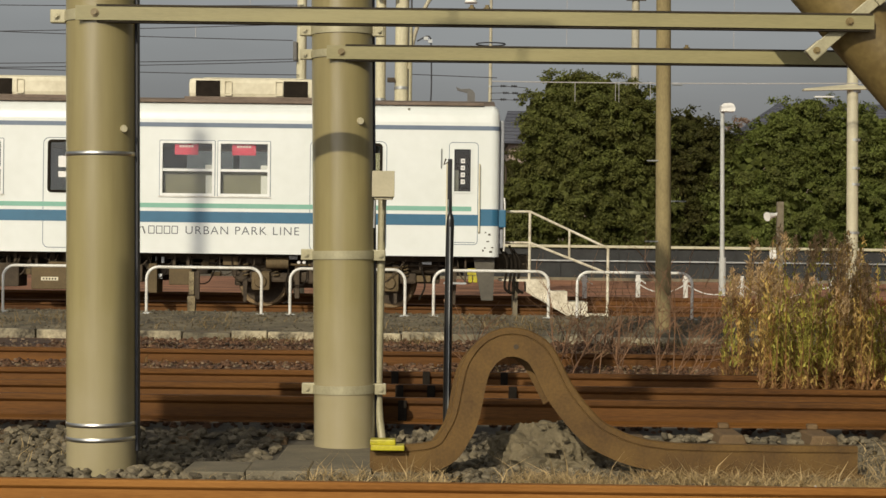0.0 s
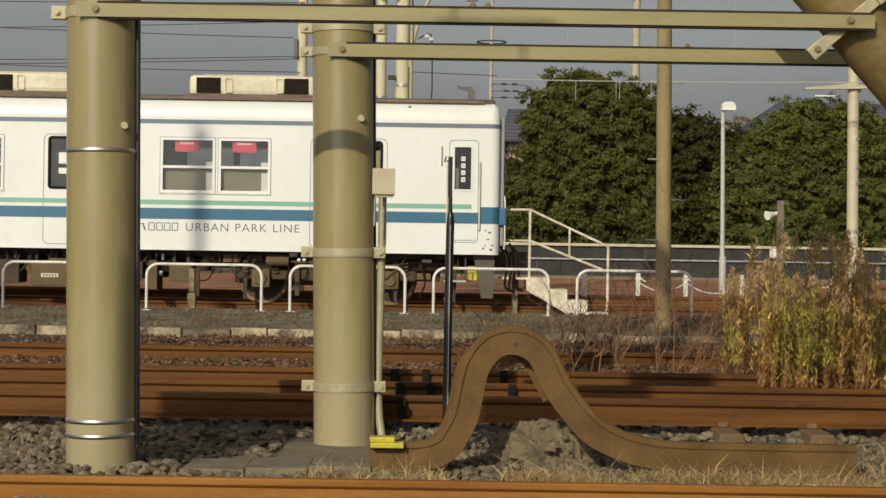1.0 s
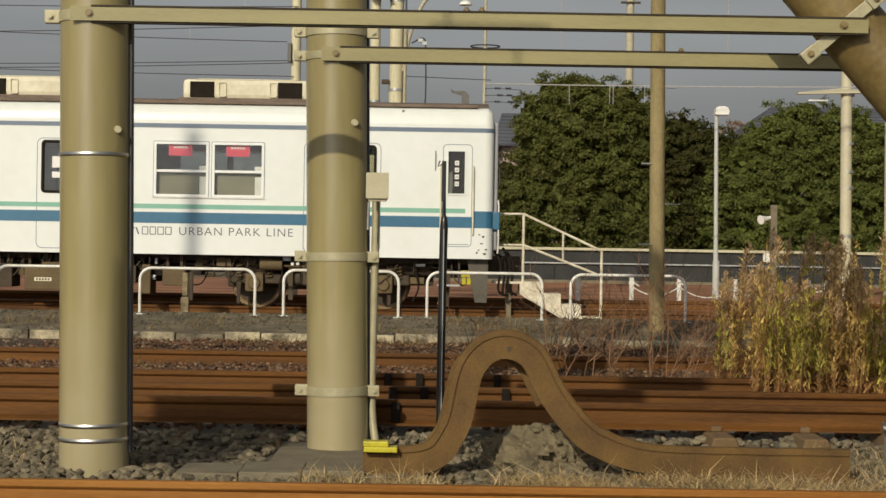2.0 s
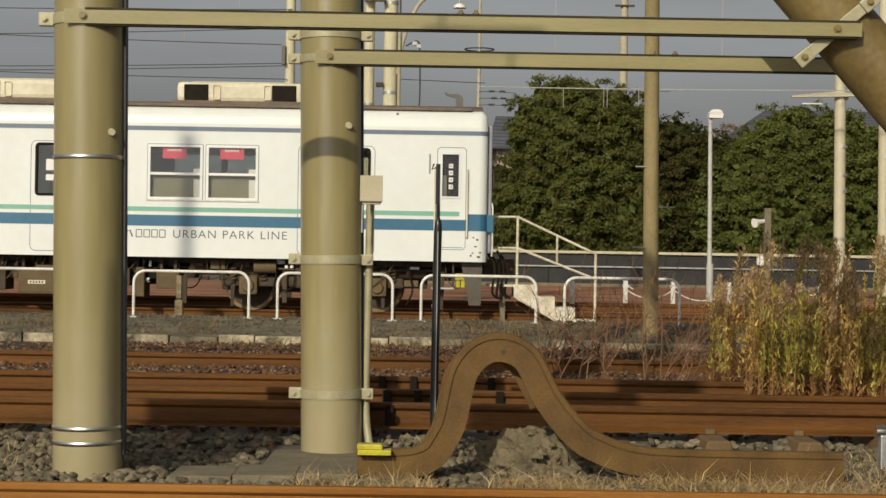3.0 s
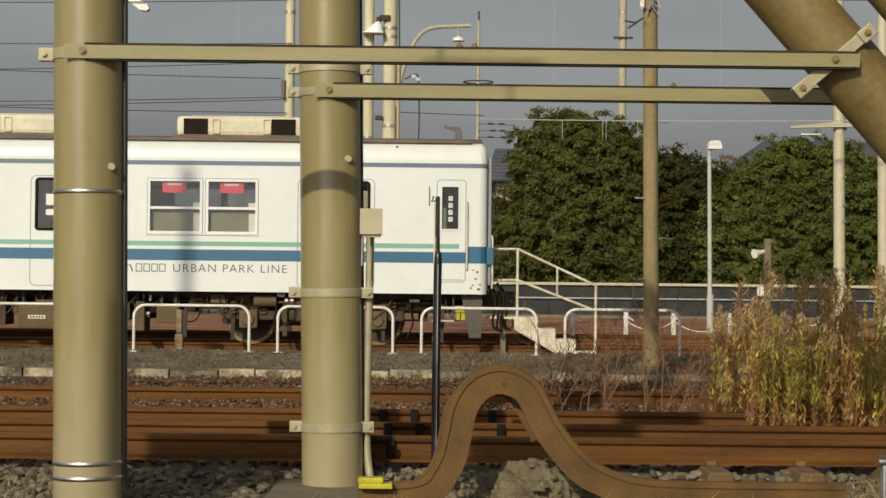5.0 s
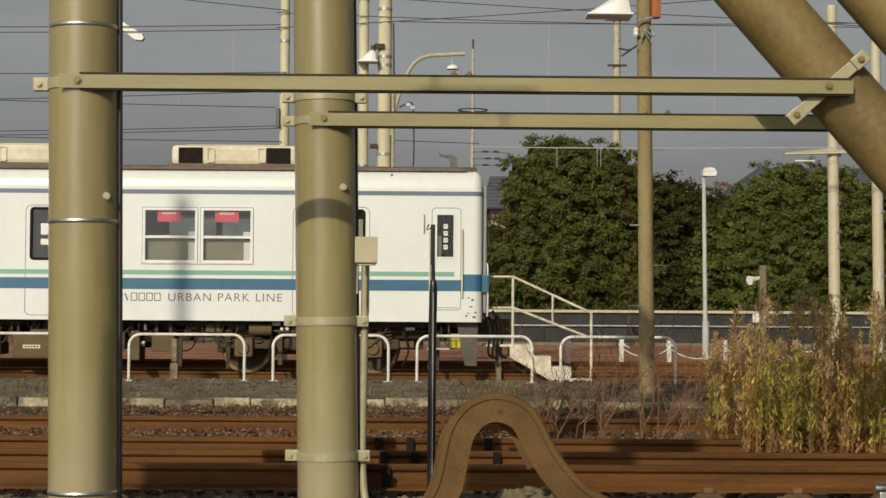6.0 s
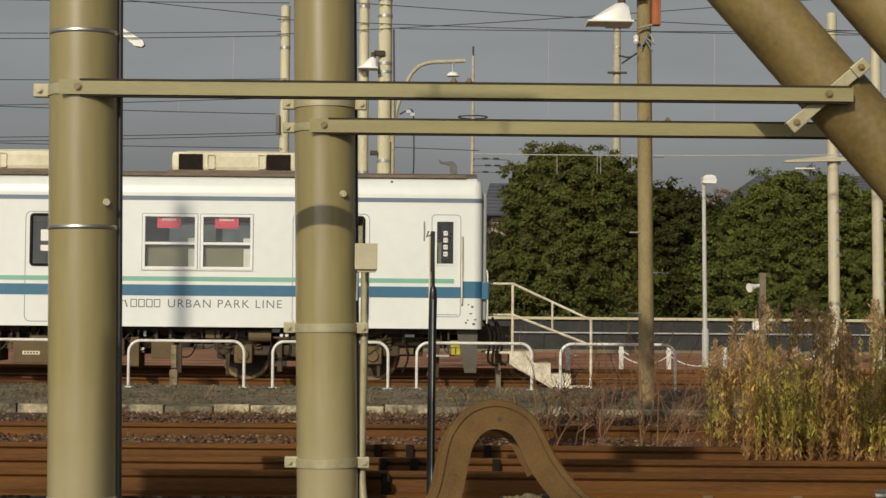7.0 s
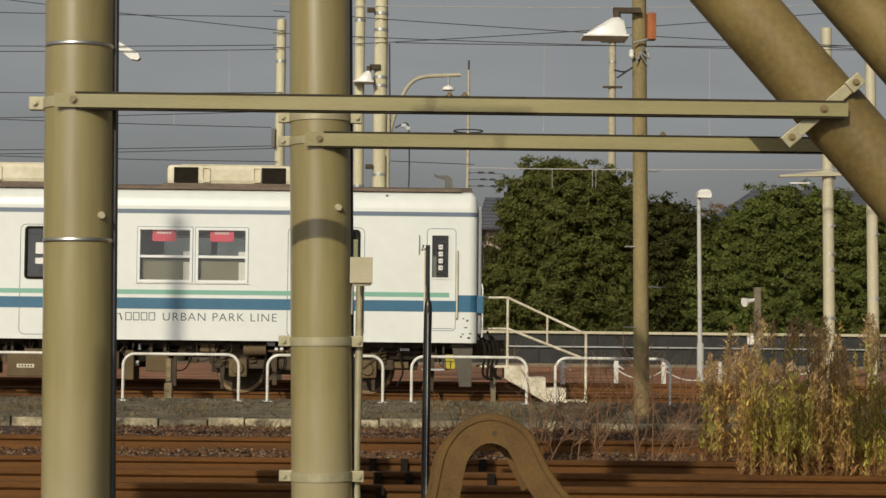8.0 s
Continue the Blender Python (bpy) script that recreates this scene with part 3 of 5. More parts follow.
part("bolt", bolt(-0.665, 10.865, 2.545, 0.016), M_PIPE, a2)

# unseen mast added off to one side, which shades a strip of the train
mast = thing("tall_mast", (-13.8, 2.0, 0), "tall slim beige steel mast, unseen, added for its shadow", "mast")
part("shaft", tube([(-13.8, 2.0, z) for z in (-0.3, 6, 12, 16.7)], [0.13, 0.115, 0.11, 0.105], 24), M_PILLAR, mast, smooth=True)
part("cap", tube([(-13.8, 2.0, 16.7), (-13.8, 2.0, 16.75)], [0.18, 0.12], 24), M_GALV, mast)

# unseen frame added beside the camera; its hanging boxes shade the near track
gn = thing("signal_gantry", (-11.6, 3.5, 0), "unseen grey steel frame with hanging boxes, added to cast shade", "gantry")
part("post", box(-11.7, -11.5, 3.4, 3.6, -0.1, 8.4, 0.01), M_GALV, gn)
part("beam", box(-11.7, -1.1, 3.45, 3.55, 8.3, 8.4, 0.01), M_GALV, gn)
for x0, x1, z0, z1, top in ((-4.82, -4.47, 3.68, 4.37, 8.3), (-4.08, -3.76, 3.36, 4.37, 8.3), (-2.64, -2.08, 3.96, 4.37, 4.76), (-2.29, -1.75, 4.76, 4.95, 5.48), (-2.28, -1.59, 5.48, 5.69, 8.3)):
    part("shade_box", box(x0, x1, 3.45, 3.55, z0, z1, 0.02), M_GALV, gn)
    xm = max(x0, -2.29) + 0.1
    part("hanger", box(xm - 0.006, xm + 0.006, 3.494, 3.506, z1 - 0.01, top + 0.01), M_GALV, gn)

# conduit and junction box on the second pillar
jb = thing("junction_box", (-0.386, 10.9, 1.62), "small beige junction box on top of a conduit", "junction box")
part("case", box(-0.452, -0.32, 10.84, 10.96, 1.625, 1.779, 0.008), M_BOXP, jb)
part("lid", box(-0.458, -0.314, 10.828, 10.842, 1.619, 1.785, 0.004), M_BOXP, jb)
part("flange", prism([(-0.44, 1.603), (-0.332, 1.603), (-0.318, 1.622), (-0.452, 1.622)], 10.85, 10.95), M_BOXP, jb)
cd = thing("conduit", (-0.39, 10.95, 0), "pale painted conduit running up the pillar", "conduit")
part("pipe", tube(smooth_path([(-0.402, 11.12, 1.61), (-0.404, 11.12, 1.2), (-0.408, 11.12, 0.8), (-0.412, 11.12, 0.4), (-0.404, 11.11, 0.2), (-0.385, 11.09, 0.06), (-0.37, 11.08, -0.03)]),
                  0.026, 14), M_CLAMP, cd, smooth=True)
part("cable", tube([(-0.442, 10.93, 1.6), (-0.445, 10.93, 1.42)], 0.008, 8), M_GALV, cd)

# black sleeved rod
rod = thing("sleeved_stay", (0.04, 10.5, 0), "black plastic sleeve on a grey stay rod", "stay")
part("sleeve", tube(smooth_path([(0.039, 10.5, -0.05), (0.037, 10.5, 0.5), (0.040, 10.5, 1.2), (0.043, 10.5, 1.44), (0.043, 10.5, 1.53)], 4), [0.025] * 13 + [0.023, 0.020, 0.012, 0.006], 12), M_BLACK, rod, smooth=True)
# thin pale line drawn in place of the sleeve's highlight
part("highlight_line", tube([(0.043, 10.474, 0.15), (0.043, 10.474, 1.43)], 0.0035, 6), M_GALV, rod)
part("rod", tube([(0.043, 10.5, 1.5), (0.039, 10.5, 1.84)], 0.011, 8), M_BLACK, rod)
part("grip", box(0.024, 0.052, 10.49, 10.51, 1.60, 1.85, 0.004), M_BLACK, rod, "dark clamped end")
part("lever", tube([(0.03, 10.49, 1.83), (0.0, 10.49, 1.815), (0.012, 10.49, 1.85)], 0.006, 6), M_UNDER, rod)

# ---------------------------------------------------------------- bent rail stop
BEND = [(-0.402, 0.092), (-0.128, 0.096), (0.018, 0.138), (0.091, 0.238), (0.138, 0.346), (0.184, 0.573), (0.222, 0.660), (0.279, 0.725), (0.350, 0.761),
        (0.430, 0.766), (0.512, 0.738), (0.580, 0.674), (0.694, 0.462), (0.853, 0.275), (0.975, 0.200), (1.110, 0.150), (1.240, 0.127), (1.40, 0.117), (1.75, 0.113), (2.38, 0.113)]
stop = thing("rail_stop", (0.4, 9.7, 0), "old brown rail bent into a hump as a track stop", "track stop")
HEAVY = [(-0.036, 0), (0.036, 0), (0.036, 0.121), (0.027, 0.123), (0.027, 0.128), (0.037, 0.131), (0.037, 0.158), (0.028, 0.166),
         (-0.028, 0.166), (-0.037, 0.158), (-0.037, 0.131), (-0.027, 0.128), (-0.027, 0.123), (-0.036, 0.121)]
mid = [(a, u - 0.082) for a, u in HEAVY]
part("bent_rail", sweep(mid, smooth_path([(x, 9.7, z) for x, z in BEND], 6)), M_BENT, stop)
part("backing_rail", sweep([(a * 0.8, u * 0.8) for a, u in mid], smooth_path([(x - 0.042 + (0.02 if x > 0.9 else 0), 9.86, z - 0.03) for x, z in BEND[2:-7]], 6)), M_BENT, stop, "second bent rail behind")
part("bolt_hole", tube([(0.424, 9.668, 0.742), (0.424, 9.661, 0.742)], 0.015, 14), M_UNDER, stop, "dark brown bolt head")
part("foot_block", box(1.15, 2.42, 9.66, 9.80, -0.06, 0.034, 0.01), M_BENT, stop)

yb = thing("yellow_marker", (-0.3, 9.65, 0.19), "small bright yellow plastic marker block on the rail", "marker")
part("base_plate", box(-0.395, -0.205, 9.585, 9.70, 0.150, 0.180, 0.005), M_YELLOW, yb)
part("block", box(-0.400, -0.255, 9.59, 9.69, 0.180, 0.212, 0.008), M_YELLOW, yb)

trough = thing("cable_trough", (-0.9, 9.7, 0), "flat grey concrete cable trough lids sunk in ballast", "trough", kind="structure")
for k in range(4):
    x0 = -1.46 + 0.36 * k
    bm = box(x0, x0 + 0.35, 9.60 - 0.02 * (k % 2), 10.05, -0.06, 0.018 + 0.012 * (k % 3), 0.008)
    part("lid", bm, M_CONCRETE, trough)
pad = bmesh.new()
box(-1.0, -0.28, 10.1, 11.35, -0.08, -0.004, 0.01, pad)
solo("pillar_footing", pad, M_CONCRETE, (-0.64, 10.7, 0), "grey concrete footing slab under the pillar", "footing", kind="structure")

# rubble heap behind the bent rail: a low mound with broken pieces lying on it
heap = thing("rubble_heap", (0.66, 10.3, 0), "low brown grey heap of broken concrete and soil", "rubble")
bm = bmesh.new()
bmesh.ops.create_icosphere(bm, subdivisions=5, radius=1)
for v in bm.verts:
    d = v.co.normalized()
    k = 1 + 0.22 * noise.noise(d * 1.7) + 0.13 * noise.noise(d * 5) + 0.10 * noise.noise(d * 12) + 0.06 * noise.noise(d * 27)
    v.co = Vector((0.68 + d.x * 0.36 * k, 10.3 + d.y * 0.30 * k, -0.02 + d.z * 0.255 * k * (1 - 0.25 * d.x)))
part("mound", bm, M_LUMP, heap)
rng = np.random.default_rng(77)
for k in range(24):
    a, q = rng.uniform(0, 6.28), math.sqrt(rng.uniform(0, 1))
    px, py = 0.68 + 0.38 * q * math.cos(a), 10.26 + 0.30 * q * math.sin(a)
    pz = 0.245 * math.sqrt(max(0, 1 - q * q)) * (1 - 0.2 * q * math.cos(a)) + 0.01
    bm = bmesh.new()
    bmesh.ops.create_icosphere(bm, subdivisions=1, radius=1)
    s_ = rng.uniform(0.014, 0.042)
    for v in bm.verts:
        v.co = Vector((px, py, pz)) + Vector((v.co.x * 1.3, v.co.y, v.co.z * 0.75)) * s_ * rng.uniform(0.65, 1.2)
    part("broken_piece", bm, M_LUMP, heap)
solo("white_chip", box(2.02, 2.10, 9.28, 9.33, -0.03, 0.02, 0.008), M_PAPER, (2.06, 9.3, 0), "small white plastic scrap on the ground", "litter")

# grey lineside cabinet at the edge of the view
cab = thing("lineside_cabinet", (3.1, 10.15, 0), "grey lineside cabinet standing in ballast", "cabinet")
part("body", box(2.83, 3.35, 10.0, 10.30, -0.05, 0.84, 0.015), M_CABINET, cab)
part("top", box(2.815, 3.37, 9.97, 10.32, 0.84, 0.87, 0.008), M_CABINET, cab)
part("door", box(2.87, 3.31, 9.99, 10.0, 0.05, 0.80, 0.004), M_CABINET, cab)
part("cord", tube(smooth_path([(2.79, 9.98, 0.66), (2.83, 9.96, 0.635), (2.89, 9.965, 0.645), (2.95, 9.97, 0.64)], 4), 0.014, 8), M_LAMPW, cab, "white cord tied round the cabinet")
sg = thing("shiny_fitting", (2.83, 10.45, 0.2), "shiny round steel fitting beside the cabinet", "fitting")
part("barrel", tube([(2.765, 10.45, 0.24), (2.90, 10.45, 0.24)], 0.04, 20), M_STRAP, sg, smooth=True)
part("stand", box(2.79, 2.87, 10.41, 10.49, -0.02, 0.22, 0.008), M_GALV, sg)

# ---------------------------------------------------------------- dry grass, weeds and twigs
def blades(name, spots, material, label, category, seed, parent=None, at=(0, 0, 0)):
    """spots: (x, y, z, height, width, lean). Each blade is a bent strip of two quads."""
    rng = np.random.default_rng(seed)
    V, F = [], []
    for x, y, z, h, w, lean in spots:
        a, b = rng.uniform(0, 6.28), rng.uniform(0, 6.28)
        dx, dy = math.cos(a) * lean * h, math.sin(a) * lean * h
        sx, sy = math.cos(b) * w / 2, math.sin(b) * w / 2
        n = len(V)
        for t, k in ((0, 1), (0.5, 0.85), (1, 0.12)):
            px, py, pz = x + dx * t * t, y + dy * t * t, z + h * t * (1 - 0.25 * lean * t)
            V += [(px - sx * k, py - sy * k, pz), (px + sx * k, py + sy * k, pz)]
        F += [(n, n + 1, n + 3, n + 2), (n + 2, n + 3, n + 5, n + 4)]
    return raw(name, V, F, material, at, label, category, parent=parent)


rng = np.random.default_rng(21)
spots = []
while len(spots) < 8000:
    x, y = rng.uniform(-0.75, 3.2), rng.uniform(8.62, 9.62)
    dens = 0.35 + 0.8 * noise.noise(Vector((x * 2.2, y * 1.2, 5)))
    if x < -0.3:
        dens *= 0.5
    if x > 0.7:
        dens *= 1.4
    if rng.uniform() < dens:
        spots.append((x, y, ground_z(y) + 0.012, rng.uniform(0.05, 0.125) * (1 + (rng.uniform() < 0.06) * 0.8), rng.uniform(0.004, 0.010), rng.uniform(0.4, 2.0)))
for k in range(150):
    spots.append((rng.uniform(-0.7, 3.0), rng.uniform(8.7, 9.5), -0.015, rng.uniform(0.13, 0.24), rng.uniform(0.004, 0.007), rng.uniform(0.5, 1.3)))
for k in range(46):
    spots.append((rng.uniform(-2.9, -2.15), rng.uniform(9.9, 11.2), -0.03, rng.uniform(0.10, 0.26), rng.uniform(0.003, 0.006), rng.uniform(0.4, 1.2)))
for k in range(60):
    spots.append((rng.uniform(-1.6, -0.5), rng.uniform(9.3, 9.7), -0.03, rng.uniform(0.05, 0.14), rng.uniform(0.003, 0.006), rng.uniform(0.4, 1.4)))
for k in range(700):
    spots.append((rng.uniform(2.38, 3.4), rng.uniform(8.9, 11.2), -0.02, rng.uniform(0.06, 0.15), rng.uniform(0.004, 0.008), rng.uniform(0.4, 1.5)))
blades("dry_grass", spots, M_STRAW, "dry straw coloured grass beside the rail", "grass", 22, at=(1.2, 9.1, 0))

rng = np.random.default_rng(25)
spots = []
while len(spots) < 5200:
    x, y = rng.uniform(-7.5, 7.5), rng.choice((rng.uniform(20.4, 20.9), rng.uniform(21.0, 22.8), rng.uniform(15.6, 20.6)))
    if rng.uniform() < 0.15 + 0.9 * noise.noise(Vector((x * 0.9, y * 0.9, 9))) + (0.25 if x > 0.2 else 0):
        spots.append((x, y, ground_z(y), rng.uniform(0.04, 0.15), rng.uniform(0.006, 0.014), rng.uniform(0.4, 1.8)))
blades("verge_weeds", spots, M_VWEED, "short dry brown weeds along the verge", "weeds", 26, at=(0, 20, 0))

# tall weeds: upright stems with short leaves, brown below, feathery tan heads
clump = thing("tall_weeds", (3.4, 14.4, 0.07), "tall yellow green and rust brown weeds with tan seed plumes", "weeds", kind="stuff")
rng = np.random.default_rng(31)
SV, leaves, browns, reds, plumes = bmesh.new(), [], [], [], []
for k in range(520):
    x, y = 2.44 + 2.5 * rng.uniform(0, 1) ** 0.85, rng.uniform(13.4, 15.7)
    u = x / y
    stand = 0.5 + 0.9 * noise.noise(Vector((u * 38.0, 0.5, 3.1)))
    if rng.uniform() < (0.75 if stand < 0.25 else 0.35 if u < 0.188 else 0.0):
        continue
    tall = 0.46 + 0.55 * max(0, stand) * rng.uniform(0.5, 1.0) + rng.uniform(0, 0.22)
    if rng.uniform() < 0.16:
        tall = rng.uniform(0.95, 1.38)
    lx, ly = rng.normal(0, 0.045), rng.normal(0, 0.04)
    z0 = 0.06
    tube([(x, y, z0), (x + lx * 0.4, y + ly * 0.4, z0 + tall * 0.5), (x + lx, y + ly, z0 + tall)], [0.004, 0.0035, 0.002], 4, SV, caps=False)
    green = noise.noise(Vector((u * 55.0, 7.7, 0.3))) > -0.12
    for j in range(int(tall * 66)):
        t = rng.uniform(0.0, 1.0) ** 1.25
        px, py, pz = x + lx * t * t + rng.normal(0, 0.012), y + ly * t * t, z0 + tall * t
        kind = reds if t < 0.10 + rng.uniform(0, 0.32) else (leaves if green and t > 0.3 else browns)
        kind.append((px, py, pz, rng.uniform(0.035, 0.09) * (1.15 - 0.5 * t), rng.uniform(0.009, 0.019), rng.uniform(0.35, 1.1)))
    if rng.uniform() < (0.75 if tall > 0.9 else 0.10):
        wide = rng.uniform(0.03, 0.055)
        for j in range(110):
            t = rng.uniform(0, 1)
            spread = wide * (1.15 - t)
            plumes.append((x + lx + rng.normal(0, spread), y + ly + rng.normal(0, spread), z0 + tall - 0.16 + 0.24 * t, rng.uniform(0.02, 0.055), rng.uniform(0.007, 0.014), rng.uniform(0.3, 1.4)))
part("stems", SV, M_WEED_RED, clump)
blades("leaves", leaves, M_WEED, "yellow green leaves", "", 32, clump, (3.4, 14.4, 0.07))
blades("dry_leaves", browns, M_WEED_BR, "dry orange brown leaves", "", 33, clump, (3.4, 14.4, 0.07))
blades("dead_leaves", reds, M_WEED_RED, "dead red brown leaves", "", 35, clump, (3.4, 14.4, 0.07))
blades("seed_plumes", plumes, M_PLUME, "tan seed plumes", "", 34, clump, (3.4, 14.4, 0.07))

# bare twigs
tw = bmesh.new()
rng = np.random.default_rng(41)


def twig(p, d, length, r, depth):
    q = p + d * length * 0.5 + Vector((rng.normal(0, 0.02), rng.normal(0, 0.02), 0.0))
    e = p + d * length + Vector((rng.normal(0, 0.03), rng.normal(0, 0.03), rng.normal(0, 0.02)))
    tube([p, q, e], [r, r * 0.8, r * 0.45], 4, tw, caps=False)
    if depth:
        for s in (q, e):
            for _ in range(1 + int(rng.uniform() < 0.6)):
                nd = (d + Vector((rng.normal(0, 0.55), rng.normal(0, 0.4), rng.normal(0.05, 0.3)))).normalized()
                twig(s, nd, length * rng.uniform(0.45, 0.75), r * 0.6, depth - 1)


for k in range(54):
    x = rng.uniform(1.0, 2.4) if k < 46 else rng.uniform(0.05, 0.6)
    y = rng.uniform(14.5, 20.0)
    s = y / 15.5
    d = Vector((rng.normal(0.12, 0.35), rng.normal(0, 0.2), 1)).normalized()
    twig(Vector((x * s, y, 0.06)), d, rng.uniform(0.32, 0.74) * (0.75 if k > 45 else 1), 0.007, 2 if k < 46 else 1)
solo("bare_shrub", tw, M_TWIG, (1.7, 16, 0), "bare reddish twigs of a leafless shrub", "shrub", kind="stuff")

# ---------------------------------------------------------------- hoop barriers
def hoop(x0, y):
    ob = thing("hoop_barrier", (x0 + 0.79, y, 0.3), "white painted steel hoop barrier on the verge", "barrier", "hoop barriers along the verge")
    x1, z0, z1, r = x0 + 1.58, 0.28, 0.950, 0.16
    pts = [(x0, y, z0), (x0, y, z1 - r)]
    pts += [(x0 + r - r * math.cos(radians(a)), y, z1 - r + r * math.sin(radians(a))) for a in range(15, 91, 15)]
    pts += [(x1 - r + r * math.sin(radians(a)), y, z1 - r + r * math.cos(radians(a))) for a in range(0, 91, 15)]
    pts += [(x1, y, z0)]
    part("hoop", tube(pts, 0.0205, 12), M_WPIPE, ob, smooth=True)
    for x in (x0, x1):
        part("foot_plate", box(x - 0.07, x + 0.07, y - 0.06, y + 0.06, 0.305, 0.325, 0.004), M_GALV, ob)
    return ob


h0 = hoop(-6.04, 23.3)
for k in (-3, -2, -1, 1, 2, 3, 4):
    copy_thing(h0, Matrix.Translation((-6.04 + 0.79 + 1.973 * k, 23.3, 0.3)))

# ---------------------------------------------------------------- the parked train car
CAR = thing("train_car", (-9, 30, 0.2), "white electric train car with green and blue stripes, parked", "train")
Y0, Y1, XE, XS = 28.60, 31.40, 0.80, -19.1
DOORS = [-6.11 + 4.5 * k for k in (-2, -1, 0, 1)]
WINS = []
for k in (-2, -1, 0):
    o = 4.5 * k
    WINS += [(-4.79 + o, -3.865 + o, 2.07, 3.0), (-3.81 + o, -2.93 + o, 2.07, 3.0)]
leafwin = [(d + s - 0.23, d + s + 0.23, 2.12, 2.975) for d in DOORS for s in (-0.325, 0.325)]
cabwin = (0.165, 0.462, 2.19, 2.92)
holes = [(a + 0.03, b - 0.03, c + 0.03, d - 0.03) for a, b, c, d in WINS] + leafwin + [cabwin]
shell = part("body_side", wall_with_holes(XS, XE, 1.10, 3.36, holes, Y0, Y0 + 0.05), M_WHITE, CAR)
part("body_side", wall_with_holes(XS, XE, 1.10, 3.36, holes, Y1 - 0.05, Y1), M_WHITE, CAR)

# curved upper edge and roof
prof_w = [(28.60, 3.36), (28.612, 3.46), (28.65, 3.56), (28.72, 3.625), (28.80, 3.655), (28.80, 3.60), (28.70, 3.52), (28.655, 3.36)]
for side in (0, 1):
    bm = bmesh.new()
    ends = []
    for x in (XS, XE + 0.02):
        ends.append([bm.verts.new((x, y if not side else 60 - y, z)) for y, z in prof_w])
    n = len(prof_w)
    for k in range(n):
        bm.faces.new((ends[0][k], ends[0][(k + 1) % n], ends[1][(k + 1) % n], ends[1][k]))
    bm.faces.new(ends[0][::-1]), bm.faces.new(ends[1])
    part("cornice", bm, M_WHITE, CAR, smooth=True)
    yg = 28.70 if not side else 31.20
    part("gutter", box(XS, 0.66, yg, yg + 0.10, 3.655, 3.705, 0.01), M_ROOF, CAR, "brown rain gutter")
bm = bmesh.new()
arc = [(28.80 + 2.4 * k / 14, 3.655 + 0.17 * math.sin(math.pi * k / 14)) for k in range(15)]
ra, rb = [[bm.verts.new((x, y, z)) for y, z in arc] for x in (XS, 0.86)]
for k in range(14):
    bm.faces.new((ra[k], ra[k + 1], rb[k + 1], rb[k]))
part("roof", bm, M_ROOF, CAR, "brown grey roof", smooth=True)

# ends with rounded corners
def end_cap(x_in, x_out, name):
    s = 1 if x_out > x_in else -1
    r = abs(x_out - x_in)
    bm = bmesh.new()
    plan = [(x_in + s * r * math.sin(radians(a)), Y0 + r - r * math.cos(radians(a))) for a in range(0, 91, 10)]
    plan += [(x, 60 - y) for x, y in plan[::-1]]
    rows = []
    for z, k in ((1.10, 0), (3.36, 0), (3.50, 0.02), (3.58, 0.06), (3.65, 0.2), (3.70, 0.7)):
        rows.append([bm.verts.new((x - s * k * 0.35 * (abs(x - x_in) / r), 30 + (y - 30) * (1 - k * 0.5), z)) for x, y in plan])
    for a, b in zip(rows, rows[1:]):
        for k in range(len(plan) - 1):
            bm.faces.new((a[k], a[k + 1], b[k + 1], b[k]))
    bm.faces.new(rows[-1])
    return part(name, bm, M_WHITE, CAR, smooth=True)


end_cap(XE, 0.945, "front_end")
end_cap(XS, XS - 0.12, "rear_end")
part("front_panel", box(0.945, 1.02, 28.78, 31.22, 1.25, 3.42, 0.03), M_ENDGREY, CAR, "pale slate grey front panel")
part("front_band", box(0.93, 1.06, 28.70, 31.3, 1.60, 1.90, 0.02), M_BLUE, CAR, "blue band round the front")
part("front_handrail", tube([(1.03, 28.74, 1.2), (1.04, 28.72, 1.3), (1.04, 28.72, 2.0), (1.03, 28.74, 2.1)], 0.014, 8), M_WPIPE, CAR)
part("front_handrail", tube([(1.03, 28.74, 2.35), (1.05, 28.72, 2.4), (1.05, 28.72, 2.6), (1.03, 28.74, 2.65)], 0.016, 8), M_UNDER, CAR)
part("floor", box(XS, XE, 28.65, 31.35, 1.10, 1.22), M_UNDER, CAR)
part("bulkhead", box(-0.62, -0.58, 28.65, 31.35, 1.22, 3.6), M_SEATWALL, CAR, "grey cab bulkhead")
part("ceiling_lining", box(XS, XE, 28.66, 31.34, 3.40, 3.43), M_SEATWALL, CAR)

# painted stripes, broken round the doors' edges only by their outline
def stripe(z0, z1, m, x0, x1, label, proud=0.004):
    return part("stripe", box(x0, x1, Y0 - proud, Y0 + 0.001, z0, z1), m, CAR, label)


stripe(1.868, 1.945, M_GREEN, XS, 0.47, "sea green stripe")
stripe(1.622, 1.808, M_BLUE, XS, 0.592, "deep blue stripe")
stripe(1.622, 1.905, M_BLUE, 0.592, 0.82, "deep blue end panel")
wrap = bmesh.new()
pl = [(0.80 + 0.149 * math.sin(radians(a)), Y0 + 0.145 - 0.149 * math.cos(radians(a))) for a in range(0, 91, 10)]
lo, hi = [[wrap.verts.new((x, y, z)) for x, y in pl] for z in (1.622, 1.905)]
for k in range(len(pl) - 1):
    wrap.faces.new((lo[k], lo[k + 1], hi[k + 1], hi[k]))
part("stripe", wrap, M_BLUE, CAR, "deep blue corner", smooth=True)
stripe(3.232, 3.305, M_NAVY, XS, 0.80, "slate blue stripe under the roof")
wrap = bmesh.new()
lo, hi = [[wrap.verts.new((x, y, z)) for x, y in pl] for z in (3.232, 3.305)]
